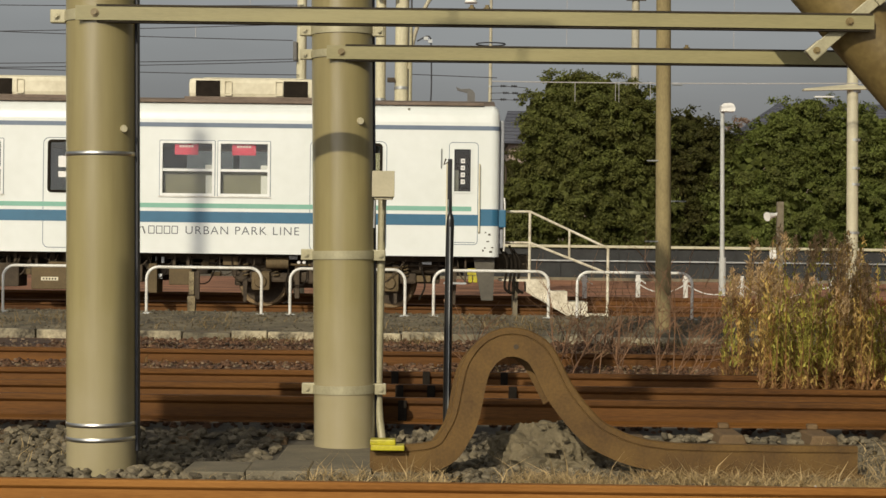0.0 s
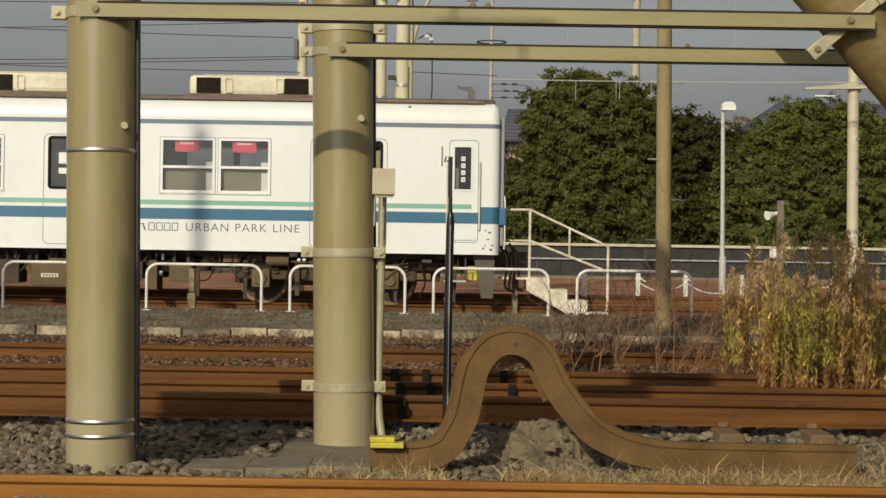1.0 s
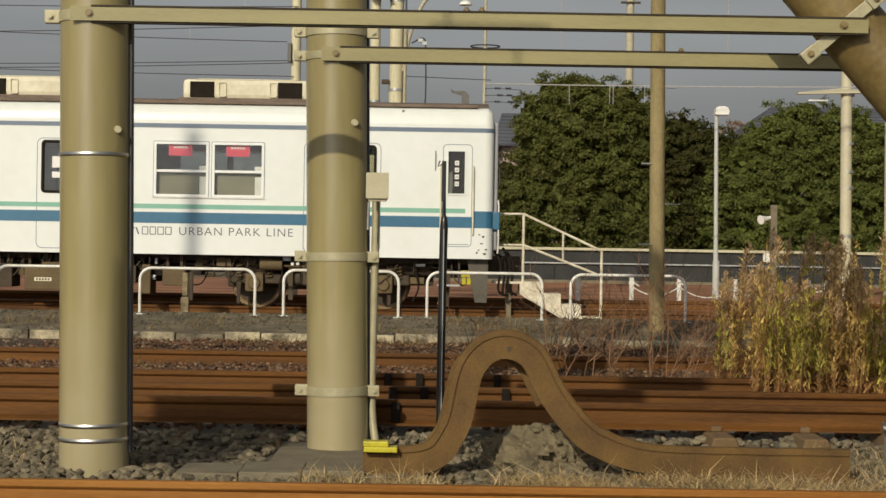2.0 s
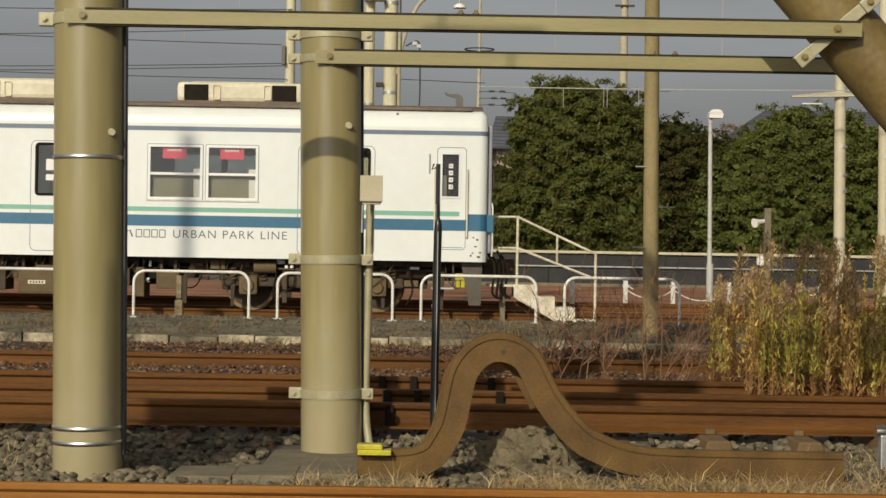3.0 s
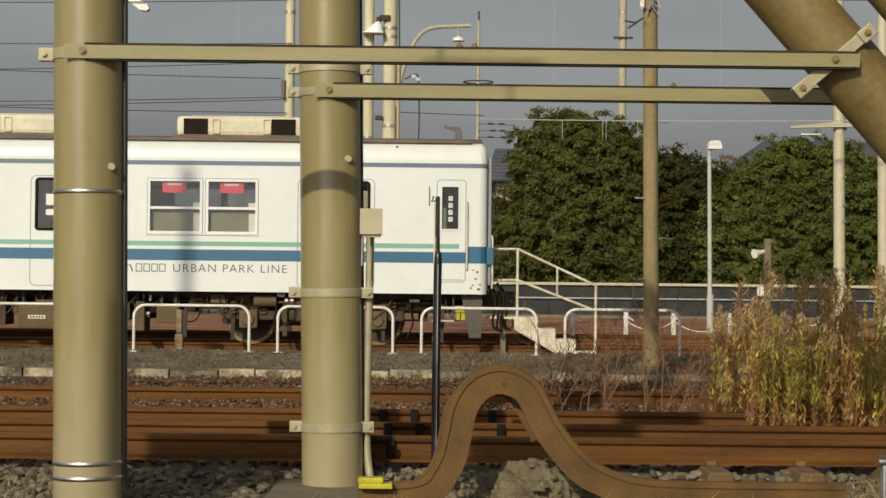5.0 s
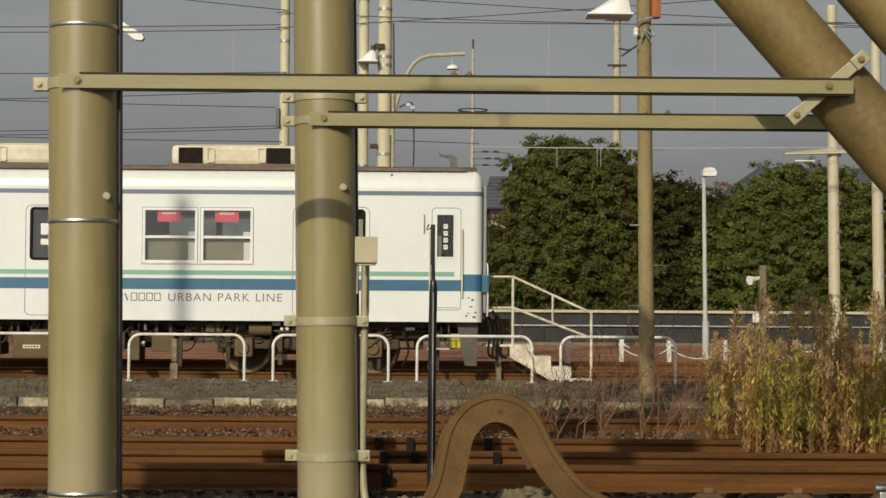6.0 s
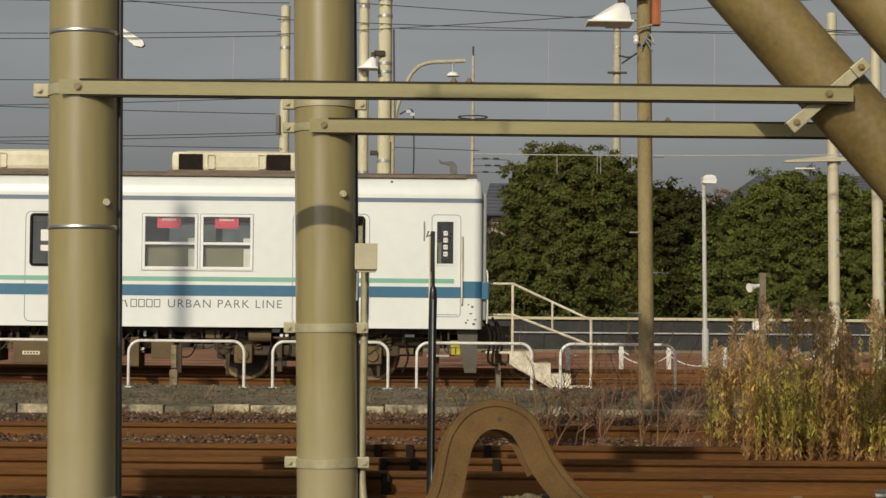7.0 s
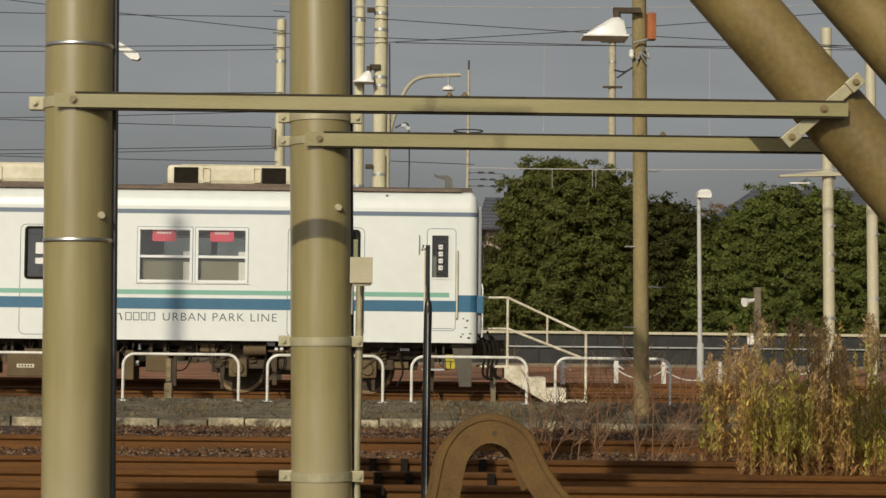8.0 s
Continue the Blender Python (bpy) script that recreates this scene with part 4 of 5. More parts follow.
for k in range(len(pl) - 1):
    wrap.faces.new((lo[k], lo[k + 1], hi[k + 1], hi[k]))
part("stripe", wrap, M_NAVY, CAR, "slate blue corner", smooth=True)

# sash windows
for n, (a, b, c, d) in enumerate(WINS):
    w = part("window", ring_frame(a, b, c, d, 0.02, 0.044, Y0 - 0.014, Y0 + 0.03), M_ALU, CAR, "white framed sash window")
    part("outline", ring_frame(a - 0.010, b + 0.010, c - 0.010, d + 0.010, 0.022, 0.010, Y0 - 0.004, Y0 + 0.001), M_NAVY, w, "thin grey outline round the window")
    midz = c + 0.47 * (d - c)
    part("sash_bar", box(a + 0.03, b - 0.03, Y0 - 0.006, Y0 + 0.025, midz - 0.021, midz + 0.021), M_ALU, w)
    for z0, z1, yy in ((c + 0.03, midz - 0.016, Y0 + 0.030), (midz + 0.016, d - 0.03, Y0 + 0.016)):
        g = part("pane", box(a + 0.03, b - 0.03, yy, yy + 0.004, z0, z1), M_GLASS, w, "window glass")
        g.visible_shadow = False
    part("seat_back", box(a - 0.02, b + 0.02, Y0 + 0.10, Y0 + 0.20, 1.8, midz - 0.02, 0.02), M_SEATBACK, w, "olive grey seat back inside")
    part("sill", box(a - 0.02, b + 0.02, Y0 - 0.022, Y0, c - 0.02, c - 0.002), M_WPIPE, w)
    if -5 < a < -2:
        x0 = a + (0.24 if a < -4 else 0.23)
        nt = part("notice", box(x0, x0 + 0.40, Y0 + 0.046, Y0 + 0.049, 2.765, 2.955), M_RED, w, "pink red printed notice")
        for k in range(5):
            part("print_bar", box(x0 + 0.08 + 0.05 * k, x0 + 0.115 + 0.05 * k, Y0 + 0.042, Y0 + 0.045, 2.89, 2.925), M_PAPER, nt)
        part("blind_edge", box(b - 0.16, b - 0.05, Y0 + 0.06, Y0 + 0.08, 2.10, 2.42), M_PAPER, w)
        part("blind_edge", box(b - 0.17, b - 0.04, Y0 + 0.08, Y0 + 0.10, 2.53, 2.60), M_PAPER, w)
# far windows' glass
for a, b, c, d in holes:
    g = part("far_pane", box(a, b, Y1 - 0.03, Y1 - 0.026, c, d), M_GLASS, CAR, "window glass")
    g.visible_shadow = False

# seats, rails and straps inside
for k in (-2, -1, 0):
    x0, x1 = -5.3 + 4.5 * k, -2.4 + 4.5 * k
    part("bench_seat", box(x0, x1, 30.75, 31.3, 1.22, 1.72, 0.03), M_BLUE, CAR, "long bench seat")
    part("bench_back", box(x0, x1, 31.18, 31.32, 1.72, 2.15, 0.03), M_BLUE, CAR)
    for x in (x0, x1):
        part("grab_pole", tube([(x, 30.75, 1.22), (x, 30.75, 3.4)], 0.018, 8), M_STRAP, CAR)
    part("luggage_rack", box(x0, x1, 31.0, 31.3, 2.98, 3.02), M_STRAP, CAR)

# doors
for d in DOORS:
    o = part("door", ring_frame(d - 0.65, d + 0.65, 1.17, 3.03, 0.10, 0.010, Y0 - 0.003, Y0 + 0.002), M_NAVY, CAR, "double sliding door")
    part("centre_seam", box(d - 0.006, d + 0.006, Y0 - 0.003, Y0 + 0.001, 1.17, 3.02), M_DARK, o)
    for s in (-0.325, 0.325):
        x = d + s
        part("door_window", ring_frame(x - 0.25, x + 0.25, 2.10, 2.995, 0.07, 0.045, Y0 - 0.010, Y0 + 0.03), M_DARK, o, "black rubber framed window")
        g = part("pane", box(x - 0.22, x + 0.22, Y0 + 0.020, Y0 + 0.024, 2.13, 2.965), M_GLASS, o, "window glass")
        g.visible_shadow = False
        part("label_bar", box(x - 0.07, x + 0.06, Y0 + 0.012, Y0 + 0.016, 2.53, 2.72), M_PAPER, o)
        part("label_bar", box(x - 0.07, x + 0.06, Y0 + 0.012, Y0 + 0.016, 2.36, 2.46), M_PAPER, o)
cd_ = part("cab_door", ring_frame(0.084, 0.582, 1.30, 3.03, 0.07, 0.010, Y0 - 0.003, Y0 + 0.002), M_NAVY, CAR, "crew door with a narrow window")
part("window_frame", ring_frame(0.145, 0.482, 2.17, 2.94, 0.02, 0.03, Y0 - 0.014, Y0 + 0.03), M_WHITE, cd_)
g = part("pane", box(0.17, 0.458, Y0 + 0.02, Y0 + 0.024, 2.195, 2.915), M_GLASS, cd_, "window glass")
g.visible_shadow = False
part("dark_blind", box(0.15, 0.475, Y0 + 0.10, Y0 + 0.11, 2.18, 2.93), M_DARK, cd_, "dark roller sign behind the window")
for k in range(4):
    zc = 2.715 - 0.117 * k
    c = part("sign_character", ring_frame(0.285, 0.355, zc - 0.038, zc + 0.038, 0.008, 0.018, Y0 + 0.005, Y0 + 0.012), M_PAPER, cd_)
    part("stroke", box(0.312, 0.328, Y0 + 0.006, Y0 + 0.011, zc - 0.02, zc + 0.02), M_PAPER, c)
part("inner_panel", box(0.17, 0.25, Y0 + 0.06, Y0 + 0.065, 2.2, 2.56), M_SEATWALL, cd_)
part("kick_line", box(0.13, 0.53, Y0 - 0.003, Y0 + 0.001, 1.335, 1.345), M_NAVY, cd_)
for x in (0.055, 0.602):
    part("handrail", tube([(x, Y0, 2.66), (x, Y0 - 0.035, 2.64), (x, Y0 - 0.035, 1.52), (x, Y0, 1.50)], 0.015, 8), M_CREAM, CAR, "cream grab rail")
part("handrail", tube([(-0.045, Y0, 2.91), (-0.045, Y0 - 0.03, 2.9), (-0.045, Y0 - 0.03, 2.6), (-0.045, Y0, 2.59)], 0.009, 8), M_GALV, CAR)
for k, (x, z) in enumerate(((0.70, 1.50), (0.76, 1.46), (0.73, 1.35), (0.66, 1.19), (0.81, 1.25), (0.78, 1.17), (0.69, 1.24))):
    part("paint_chip", box(x, x + 0.03 + 0.01 * (k % 3), Y0 - 0.002, Y0 + 0.001, z, z + 0.02 + 0.012 * (k % 2)), M_SKIRT, CAR, "chipped paint")

# lettering: the operator's mark as plain shapes, then the words
for k in range(4):
    x = -4.975 + 0.131 * k
    part("mark_shape", ring_frame(x, x + 0.108, 1.425, 1.562, 0.012, 0.014, Y0 - 0.003, Y0 + 0.001), M_LETTER, CAR, "plain dark mark")
part("mark_shape", tube([(-5.16, Y0 - 0.001, 1.43), (-5.12, Y0 - 0.001, 1.53), (-5.07, Y0 - 0.001, 1.545), (-5.03, Y0 - 0.001, 1.43)], 0.012, 6), M_LETTER, CAR, "plain dark mark")


def words(text, x0, x1, z, height, material, parent):
    """Raised lettering on the car's side, one part a letter; x0 to x1 across, z its foot."""
    cu = bpy.data.curves.new("letter", "FONT")
    cu.body, cu.size, cu.extrude, cu.offset, cu.space_character = text, 1.0, 0.002, -0.006, 1.15
    tmp = new("letter", cu)
    bpy.context.view_layer.update()
    me = bpy.data.meshes.new_from_object(tmp.evaluated_get(bpy.context.evaluated_depsgraph_get()))
    bpy.data.objects.remove(tmp)
    bm = bmesh.new()
    bm.from_mesh(me)
    lo_ = [min(v.co[k] for v in bm.verts) for k in range(3)]
    hi_ = [max(v.co[k] for v in bm.verts) for k in range(3)]
    for v in bm.verts:
        v.co = Vector((x0 + (v.co.x - lo_[0]) / (hi_[0] - lo_[0]) * (x1 - x0), Y0 - 0.002 - v.co.z * 0.5, z + (v.co.y - lo_[1]) / (hi_[1] - lo_[1]) * height))
    # faces that overlap across belong to one letter
    spans = []
    for f in sorted(bm.faces, key=lambda f: min(v.co.x for v in f.verts)):
        a, b = min(v.co.x for v in f.verts), max(v.co.x for v in f.verts)
        if spans and a <= spans[-1][1] + 1e-5:
            spans[-1][1] = max(spans[-1][1], b)
        else:
            spans.append([a, b])
    for a, b in spans:
        one = bmesh.new()
        at = {}
        for f in bm.faces:
            if a - 1e-5 <= f.calc_center_median().x <= b + 1e-5:
                for v in f.verts:
                    if v not in at:
                        at[v] = one.verts.new(v.co)
                one.faces.new([at[v] for v in f.verts])
        part("letter", one, material, parent, "dark grey letter")
    bm.free()


words("URBAN PARK LINE", -4.345, -2.43, 1.425, 0.135, M_LETTER, CAR)

# roof units
for k in range(5):
    x0 = -4.44 - 3.6 * k
    u = part("roof_unit", box(x0, x0 + 2.2, 29.35, 30.65, 3.78, 4.14, 0.09), M_CREAM, CAR, "cream air conditioner")
    part("base_skirt", box(x0 - 0.06, x0 + 2.26, 29.30, 30.70, 3.70, 3.81, 0.01), M_ROOF, u)
    for a in (0.13, 1.65):
        part("grille", box(x0 + a, x0 + a + 0.42, 29.335, 29.36, 3.82, 4.09, 0.01), M_DARK, u, "dark intake grille")
    for a in (0.62, 1.50):
        part("clip_band", ring_frame(x0 + a, x0 + a + 0.14, 3.83, 4.09, 0.03, 0.018, 29.33, 29.36), M_CREAM, u)
    part("top_plate", box(x0 + 0.25, x0 + 1.95, 29.5, 30.5, 4.14, 4.155), M_CREAM, u)
part("roof_antenna", prism([(0.40, 3.74), (0.54, 3.74), (0.53, 3.98), (0.49, 4.03), (0.44, 4.06), (0.28, 4.05), (0.20, 4.09), (0.22, 4.03), (0.40, 3.98)], 29.97, 30.03), M_CABINET, CAR, "dark grey roof antenna")
# underframe
part("sole_bar", box(XS, 0.6, 29.02, 29.12, 1.00, 1.10), M_UNDER, CAR)
part("centre_beam", box(XS, 0.8, 29.6, 30.4, 0.85, 1.10), M_UNDER, CAR)


def bogie(cx):
    b = part("bogie", box(cx - 1.55, cx + 1.55, 28.98, 29.12, 0.62, 0.80, 0.04), M_UNDER, CAR, "brown dusty bogie")
    part("side_frame", box(cx - 1.55, cx + 1.55, 30.88, 31.02, 0.62, 0.80, 0.04), M_UNDER, b)
    part("bolster", box(cx - 0.32, cx + 0.32, 28.90, 31.1, 0.60, 1.0, 0.04), M_UNDER, b)
    for s in (-1.1, 1.1):
        for y, q in ((29.47, 1), (30.53, -1)):
            zc = 0.612
            w = part("wheel", tube([(cx + s, y - 0.05, zc), (cx + s, y + 0.065, zc)], 0.412, 40), M_UNDER, b, smooth=True)
            face = bmesh.new()
            rings = [[face.verts.new((cx + s + r * math.cos(k * math.pi / 20), yy, zc + r * math.sin(k * math.pi / 20))) for k in range(40)]
                     for r, yy in ((0.417, y - 0.03), (0.415, y - 0.068), (0.365, y - 0.070), (0.352, y - 0.045))]
            for ra0, rb0 in zip(rings, rings[1:]):
                for k in range(40):
                    face.faces.new((ra0[k], ra0[(k + 1) % 40], rb0[(k + 1) % 40], rb0[k]))
            part("tyre", face, M_TYRE, w, "worn ochre tyre")
            part("wheel_plate", tube([(cx + s, y - 0.055, zc), (cx + s, y - 0.05, zc)], [0.2, 0.34], 36), M_UNDER, w)
            part("hub", tube([(cx + s, y - 0.10, zc), (cx + s, y - 0.05, zc)], [0.12, 0.14], 24), M_UNDERBOX, w)
            part("flange", tube([(cx + s, y + 0.065 * q, zc), (cx + s, y + 0.09 * q, zc)], 0.442, 40), M_TYRE, w)
        part("axle", tube([(cx + s, 29.0, 0.625), (cx + s, 31.0, 0.625)], 0.075, 14), M_UNDER, b)
        part("axle_box", box(cx + s - 0.16, cx + s + 0.16, 28.88, 29.10, 0.48, 0.80, 0.05), M_UNDERBOX, b, smooth=True)
        part("axle_cap", tube([(cx + s, 28.88, 0.63), (cx + s, 28.84, 0.63)], [0.11, 0.09], 18), M_UNDERBOX, b)
        for o in (-0.26, 0.26):
            coil = [(cx + s + o + 0.055 * math.cos(a * 0.9), 28.98 + 0.055 * math.sin(a * 0.9), 0.70 + 0.0085 * a) for a in range(30)]
            part("coil_spring", tube(coil, 0.014, 5), M_UNDERBOX, b)
    part("air_spring", tube([(cx, 28.95, 0.80), (cx, 28.95, 0.85), (cx, 28.95, 0.93), (cx, 28.95, 1.0)], [0.24, 0.27, 0.27, 0.22], 24), M_UNDER, b, smooth=True)
    part("brake_cylinder", tube([(cx - 1.0, 28.86, 0.95), (cx - 0.62, 28.86, 0.95)], 0.10, 16), M_UNDERBOX, b, smooth=True)
    part("brake_rod", tube([(cx - 0.62, 28.88, 0.93), (cx + 1.3, 28.88, 0.88)], 0.02, 6), M_UNDERBOX, b)
    part("hanger_link", box(cx + 0.42, cx + 0.50, 28.9, 28.96, 0.35, 0.9, 0.01), M_UNDER, b)
    part("hanger_link", box(cx - 0.52, cx - 0.44, 28.9, 28.96, 0.35, 0.9, 0.01), M_UNDER, b)
    part("brake_hose", tube(smooth_path([(cx - 0.6, 28.85, 0.9), (cx - 0.66, 28.85, 0.6), (cx - 0.62, 28.85, 0.34), (cx - 0.7, 28.86, 0.26)], 4), 0.016, 6), M_DARK, b)
    part("brake_hose", tube(smooth_path([(cx + 1.62, 28.85, 0.95), (cx + 1.7, 28.85, 0.6), (cx + 1.6, 28.86, 0.35)], 4), 0.016, 6), M_DARK, b)
    for s in (-0.45, -0.36):
        part("tag", tube([(cx + s, 28.84, 0.99 + s * 0.05), (cx + s, 28.83, 0.99 + s * 0.05)], 0.03, 10), M_PAPER, b)
    return b


bogie(-2.0)
bogie(-15.6)
for x0, x1, z0, z1, m in ((-6.99, -5.6, 0.46, 0.84, M_UNDERBOX), (-5.0, -4.85, 0.42, 0.92, M_UNDERBOX), (-4.65, -4.26, 0.56, 0.86, M_UNDERBOX), (-8.6, -7.2, 0.5, 0.9, M_UNDER),
                          (-10.6, -9.0, 0.45, 0.9, M_UNDERBOX), (-13.2, -11.2, 0.5, 0.95, M_UNDER), (-5.5, -5.1, 0.6, 0.9, M_UNDER)):
    c = part("equipment_case", box(x0, x1, 28.80, 29.4, z0, z1, 0.02), m, CAR, "dusty underfloor equipment case")
    part("case_hanger", box(x0 + 0.05, x0 + 0.10, 28.85, 28.95, z1, 1.05), M_UNDER, c)
    part("case_hanger", box(x1 - 0.10, x1 - 0.05, 28.85, 28.95, z1, 1.05), M_UNDER, c)
    if x0 == -6.99:
        pl_ = part("name_plate", box(-6.82, -6.53, 28.792, 28.80, 0.61, 0.67), M_CREAM, c)
        for k in range(5):
            part("print_bar", box(-6.79 + 0.05 * k, -6.76 + 0.05 * k, 28.789, 28.792, 0.625, 0.655), M_UNDER, pl_)
        part("case_lid", box(-6.7, -6.2, 28.82, 29.2, 0.84, 0.93, 0.02), M_UNDERBOX, c)
rngp = random.Random(5)
for k in range(16):
    x = -19 + k * 1.22
    part("pipe_run", tube([(x, 29.0, 1.0), (x + 0.1, 29.0, 0.93), (x + 0.9, 29.0, 0.93 + rngp.uniform(-0.03, 0.03)), (x + 1.1, 29.0, 1.0)], 0.018, 6), M_UNDER, CAR)
    part("bracket", box(x + 0.3, x + 0.36, 28.98, 29.06, 0.86, 1.05), M_UNDER, CAR)
for k in range(46):
    x = rngp.uniform(-8.2, 0.4)
    z0 = rngp.uniform(0.62, 0.95)
    w, h = rngp.uniform(0.05, 0.28), rngp.uniform(0.05, 0.16)
    part("fitting", box(x, x + w, 28.86 + rngp.uniform(0, 0.3), 29.2 + rngp.uniform(0, 0.3), z0, min(z0 + h, 1.09), 0.008), rngp.choice((M_UNDER, M_UNDER, M_UNDERBOX, M_DARK)), CAR)
for k in range(22):
    x = rngp.uniform(-8.2, 0.3)
    part("cable_loop", tube(smooth_path([(x, 28.84, 1.05), (x + 0.05, 28.82, rngp.uniform(0.6, 0.85)), (x + rngp.uniform(0.1, 0.4), 28.84, rngp.uniform(0.6, 0.9)), (x + rngp.uniform(0.3, 0.5), 28.86, 1.05)], 4), 0.012, 5), rngp.choice((M_UNDER, M_DARK)), CAR)
# step and coupling at the front end
part("end_skirt", prism([(0.52, 1.08), (0.88, 1.08), (0.86, 0.36), (0.66, 0.36)], 28.78, 28.86), M_SKIRT, CAR, "grey end skirt plate")
part("step", box(0.02, 0.40, 28.72, 28.95, 0.63, 0.66), M_GALV, CAR)
for x in (0.05, 0.37):
    part("step_hanger", box(x, x + 0.03, 28.74, 28.78, 0.64, 1.08), M_UNDER, CAR)
for x in (0.435, 0.52):
    part("yellow_box", box(x, x + 0.07, 28.80, 28.9, 0.66, 0.78, 0.012), M_YELLOW, CAR, "small yellow box")
part("box_hood", box(0.42, 0.605, 28.79, 28.92, 0.785, 0.90, 0.01), M_YELLOW, CAR, "dusty yellow hood")
# deep gear that closes the view under the floor
for x0, x1, z0, z1, m in ((-5.45, -4.75, 0.62, 1.08, M_UNDER), (-4.7, -3.65, 0.80, 1.08, M_DARK), (-3.6, -3.15, 0.55, 1.05, M_UNDER), (-2.75, -1.3, 0.52, 0.98, M_UNDER), (-0.75, -0.05, 0.62, 1.05, M_UNDER), (-0.3, 0.55, 0.86, 1.08, M_DARK)):
    part("traction_gear", box(x0, x1, 29.35, 30.7, z0, z1, 0.03), m, CAR, "dark underfloor gear")
for x, r in ((-3.3, 0.13), (-0.62, 0.12)):
    part("air_tank", tube([(x - 0.06, 29.2, 0.9), (x, 29.2, 0.9), (x + 0.55, 29.2, 0.9), (x + 0.61, 29.2, 0.9)], [r * 0.5, r, r, r * 0.5], 20), M_UNDER, CAR, "brown air tank", smooth=True)
for x in (-3.42, -0.85, 0.15):
    part("guard_iron", prism([(x, 0.95), (x + 0.10, 0.95), (x + 0.07, 0.28), (x + 0.02, 0.28)], 28.96, 29.0), M_UNDER, CAR)
for x, z, w, h in ((-4.95, 0.90, 0.07, 0.14), (-4.80, 0.93, 0.05, 0.10), (-4.32, 0.62, 0.06, 0.28), (-4.88, 0.66, 0.10, 0.08), (-2.62, 1.01, 0.14, 0.07), (-0.35, 0.95, 0.16, 0.05)):
    part("pale_fitting", box(x, x + w, 28.9, 28.96, z, z + h, 0.008), M_GALV, CAR, "pale grey fitting")
part("coupler", box(0.9, 1.5, 29.85, 30.15, 0.85, 1.15, 0.04), M_UNDER, CAR, "brown coupler")
for k, (dx, dz) in enumerate(((0.0, 0.0), (0.08, -0.06), (0.16, 0.05), (0.23, -0.02))):
    part("jumper_hose", tube(smooth_path([(0.98 + dx, 29.0 + 0.1 * k, 1.25 + dz), (1.10 + dx, 28.95 + 0.1 * k, 1.0), (1.06 + dx, 28.95 + 0.1 * k, 0.6 + dz), (1.16 + dx, 29 + 0.1 * k, 0.48)], 5), 0.022, 7), M_DARK, CAR)

# cream painted track marker post by the first bogie
mk = thing("marker_post", (-4.17, 28.2, 0.1), "short tan painted post beside the train rail", "post")
part("post", box(-4.215, -4.125, 28.15, 28.26, 0.42, 0.80, 0.012), M_TAN, mk)
part("foot", box(-4.235, -4.10, 28.12, 28.28, 0.08, 0.40, 0.03), M_TAN, mk)
part("joint", box(-4.205, -4.135, 28.16, 28.25, 0.38, 0.44, 0.006), M_UNDER, mk)
part("side_arm", box(-4.12, -4.04, 28.17, 28.24, 0.34, 0.80, 0.01), M_UNDER, mk)

# ---------------------------------------------------------------- steel steps beside the front end
ST = thing("crew_steps", (2.0, 29.2, 0.1), "yellowed white steel steps with a handrail beside the train", "steps")
yA, yB = 29.2, 29.85
for y in (yA, yB):
    part("stringer", prism([(1.44, 0.72), (1.56, 0.72), (2.50, 0.14), (2.50, 0.06), (2.22, 0.06), (1.44, 0.50)], y - 0.012, y + 0.012), M_STAIR, ST)
for x, z0, z1 in ((1.492, 0.66, 1.885), (2.845, 0.10, 1.268)):
    part("post", tube([(x, yA, z0), (x, yA, z1)], 0.024, 10), M_STAIR, ST)
part("top_rail", tube([(1.02, yA, 1.878), (1.492, yA, 1.885), (2.845, yA, 1.268)], 0.022, 10), M_STAIR, ST)
part("mid_rail", tube([(1.02, yA, 1.345), (1.494, yA, 1.349), (2.83, yA, 0.84)], 0.022, 10), M_STAIR, ST)
part("baluster", tube([(2.177, yA, 1.09), (2.177, yA, 1.575)], 0.019, 8), M_STAIR, ST)
for k, (x0, x1, z) in enumerate(((1.52, 1.84, 0.72), (1.80, 2.15, 0.52), (2.11, 2.50, 0.34))):
    part("tread", box(x0, x1, yA - 0.03, yB, z - 0.03, z, 0.006), M_STAIR, ST)
    part("riser", box(x1 - 0.02, x1, yA - 0.02, yB, z - 0.2, z - 0.03, 0.003), M_STAIR, ST)
    part("side_plate", prism([(x0, z - 0.03), (x1, z - 0.03), (x1, z - 0.22), (x0, z - 0.10)], yA - 0.028, yA - 0.014), M_STAIR, ST)
part("foot_pad", box(2.40, 2.86, yA - 0.05, yB, 0.06, 0.14, 0.015), M_STAIR, ST)
part("landing", box(0.98, 1.52, yA, yB, 0.68, 0.72), M_STAIR, ST)
part("landing_leg", box(1.22, 1.30, yA + 0.1, yB, 0.08, 0.68), M_CONCRETE, ST)

# ---------------------------------------------------------------- stakes, fence
def stake(x, y):
    s = thing("white_stake", (x, y, 0.08), "white painted stake with a short arm", "stake", "white stakes on the ground")
    part("shaft", box(x - 0.045, x + 0.045, y - 0.045, y + 0.045, 0.05, 0.70, 0.008), M_WPIPE, s)
    part("cap", box(x - 0.06, x + 0.06, y - 0.06, y + 0.06, 0.55, 0.62, 0.01), M_WPIPE, s)
    part("arm", tube([(x, y - 0.05, 0.62), (x + 0.16, y - 0.06, 0.52)], 0.012, 6), M_WPIPE, s)
    return s


s0 = stake(2.90, 34.6)
for x, y in ((4.15, 36), (5.16, 36), (6.35, 36), (7.95, 36.2), (8.31, 36.2)):
    copy_thing(s0, Matrix.Translation((x, y, 0.08)))

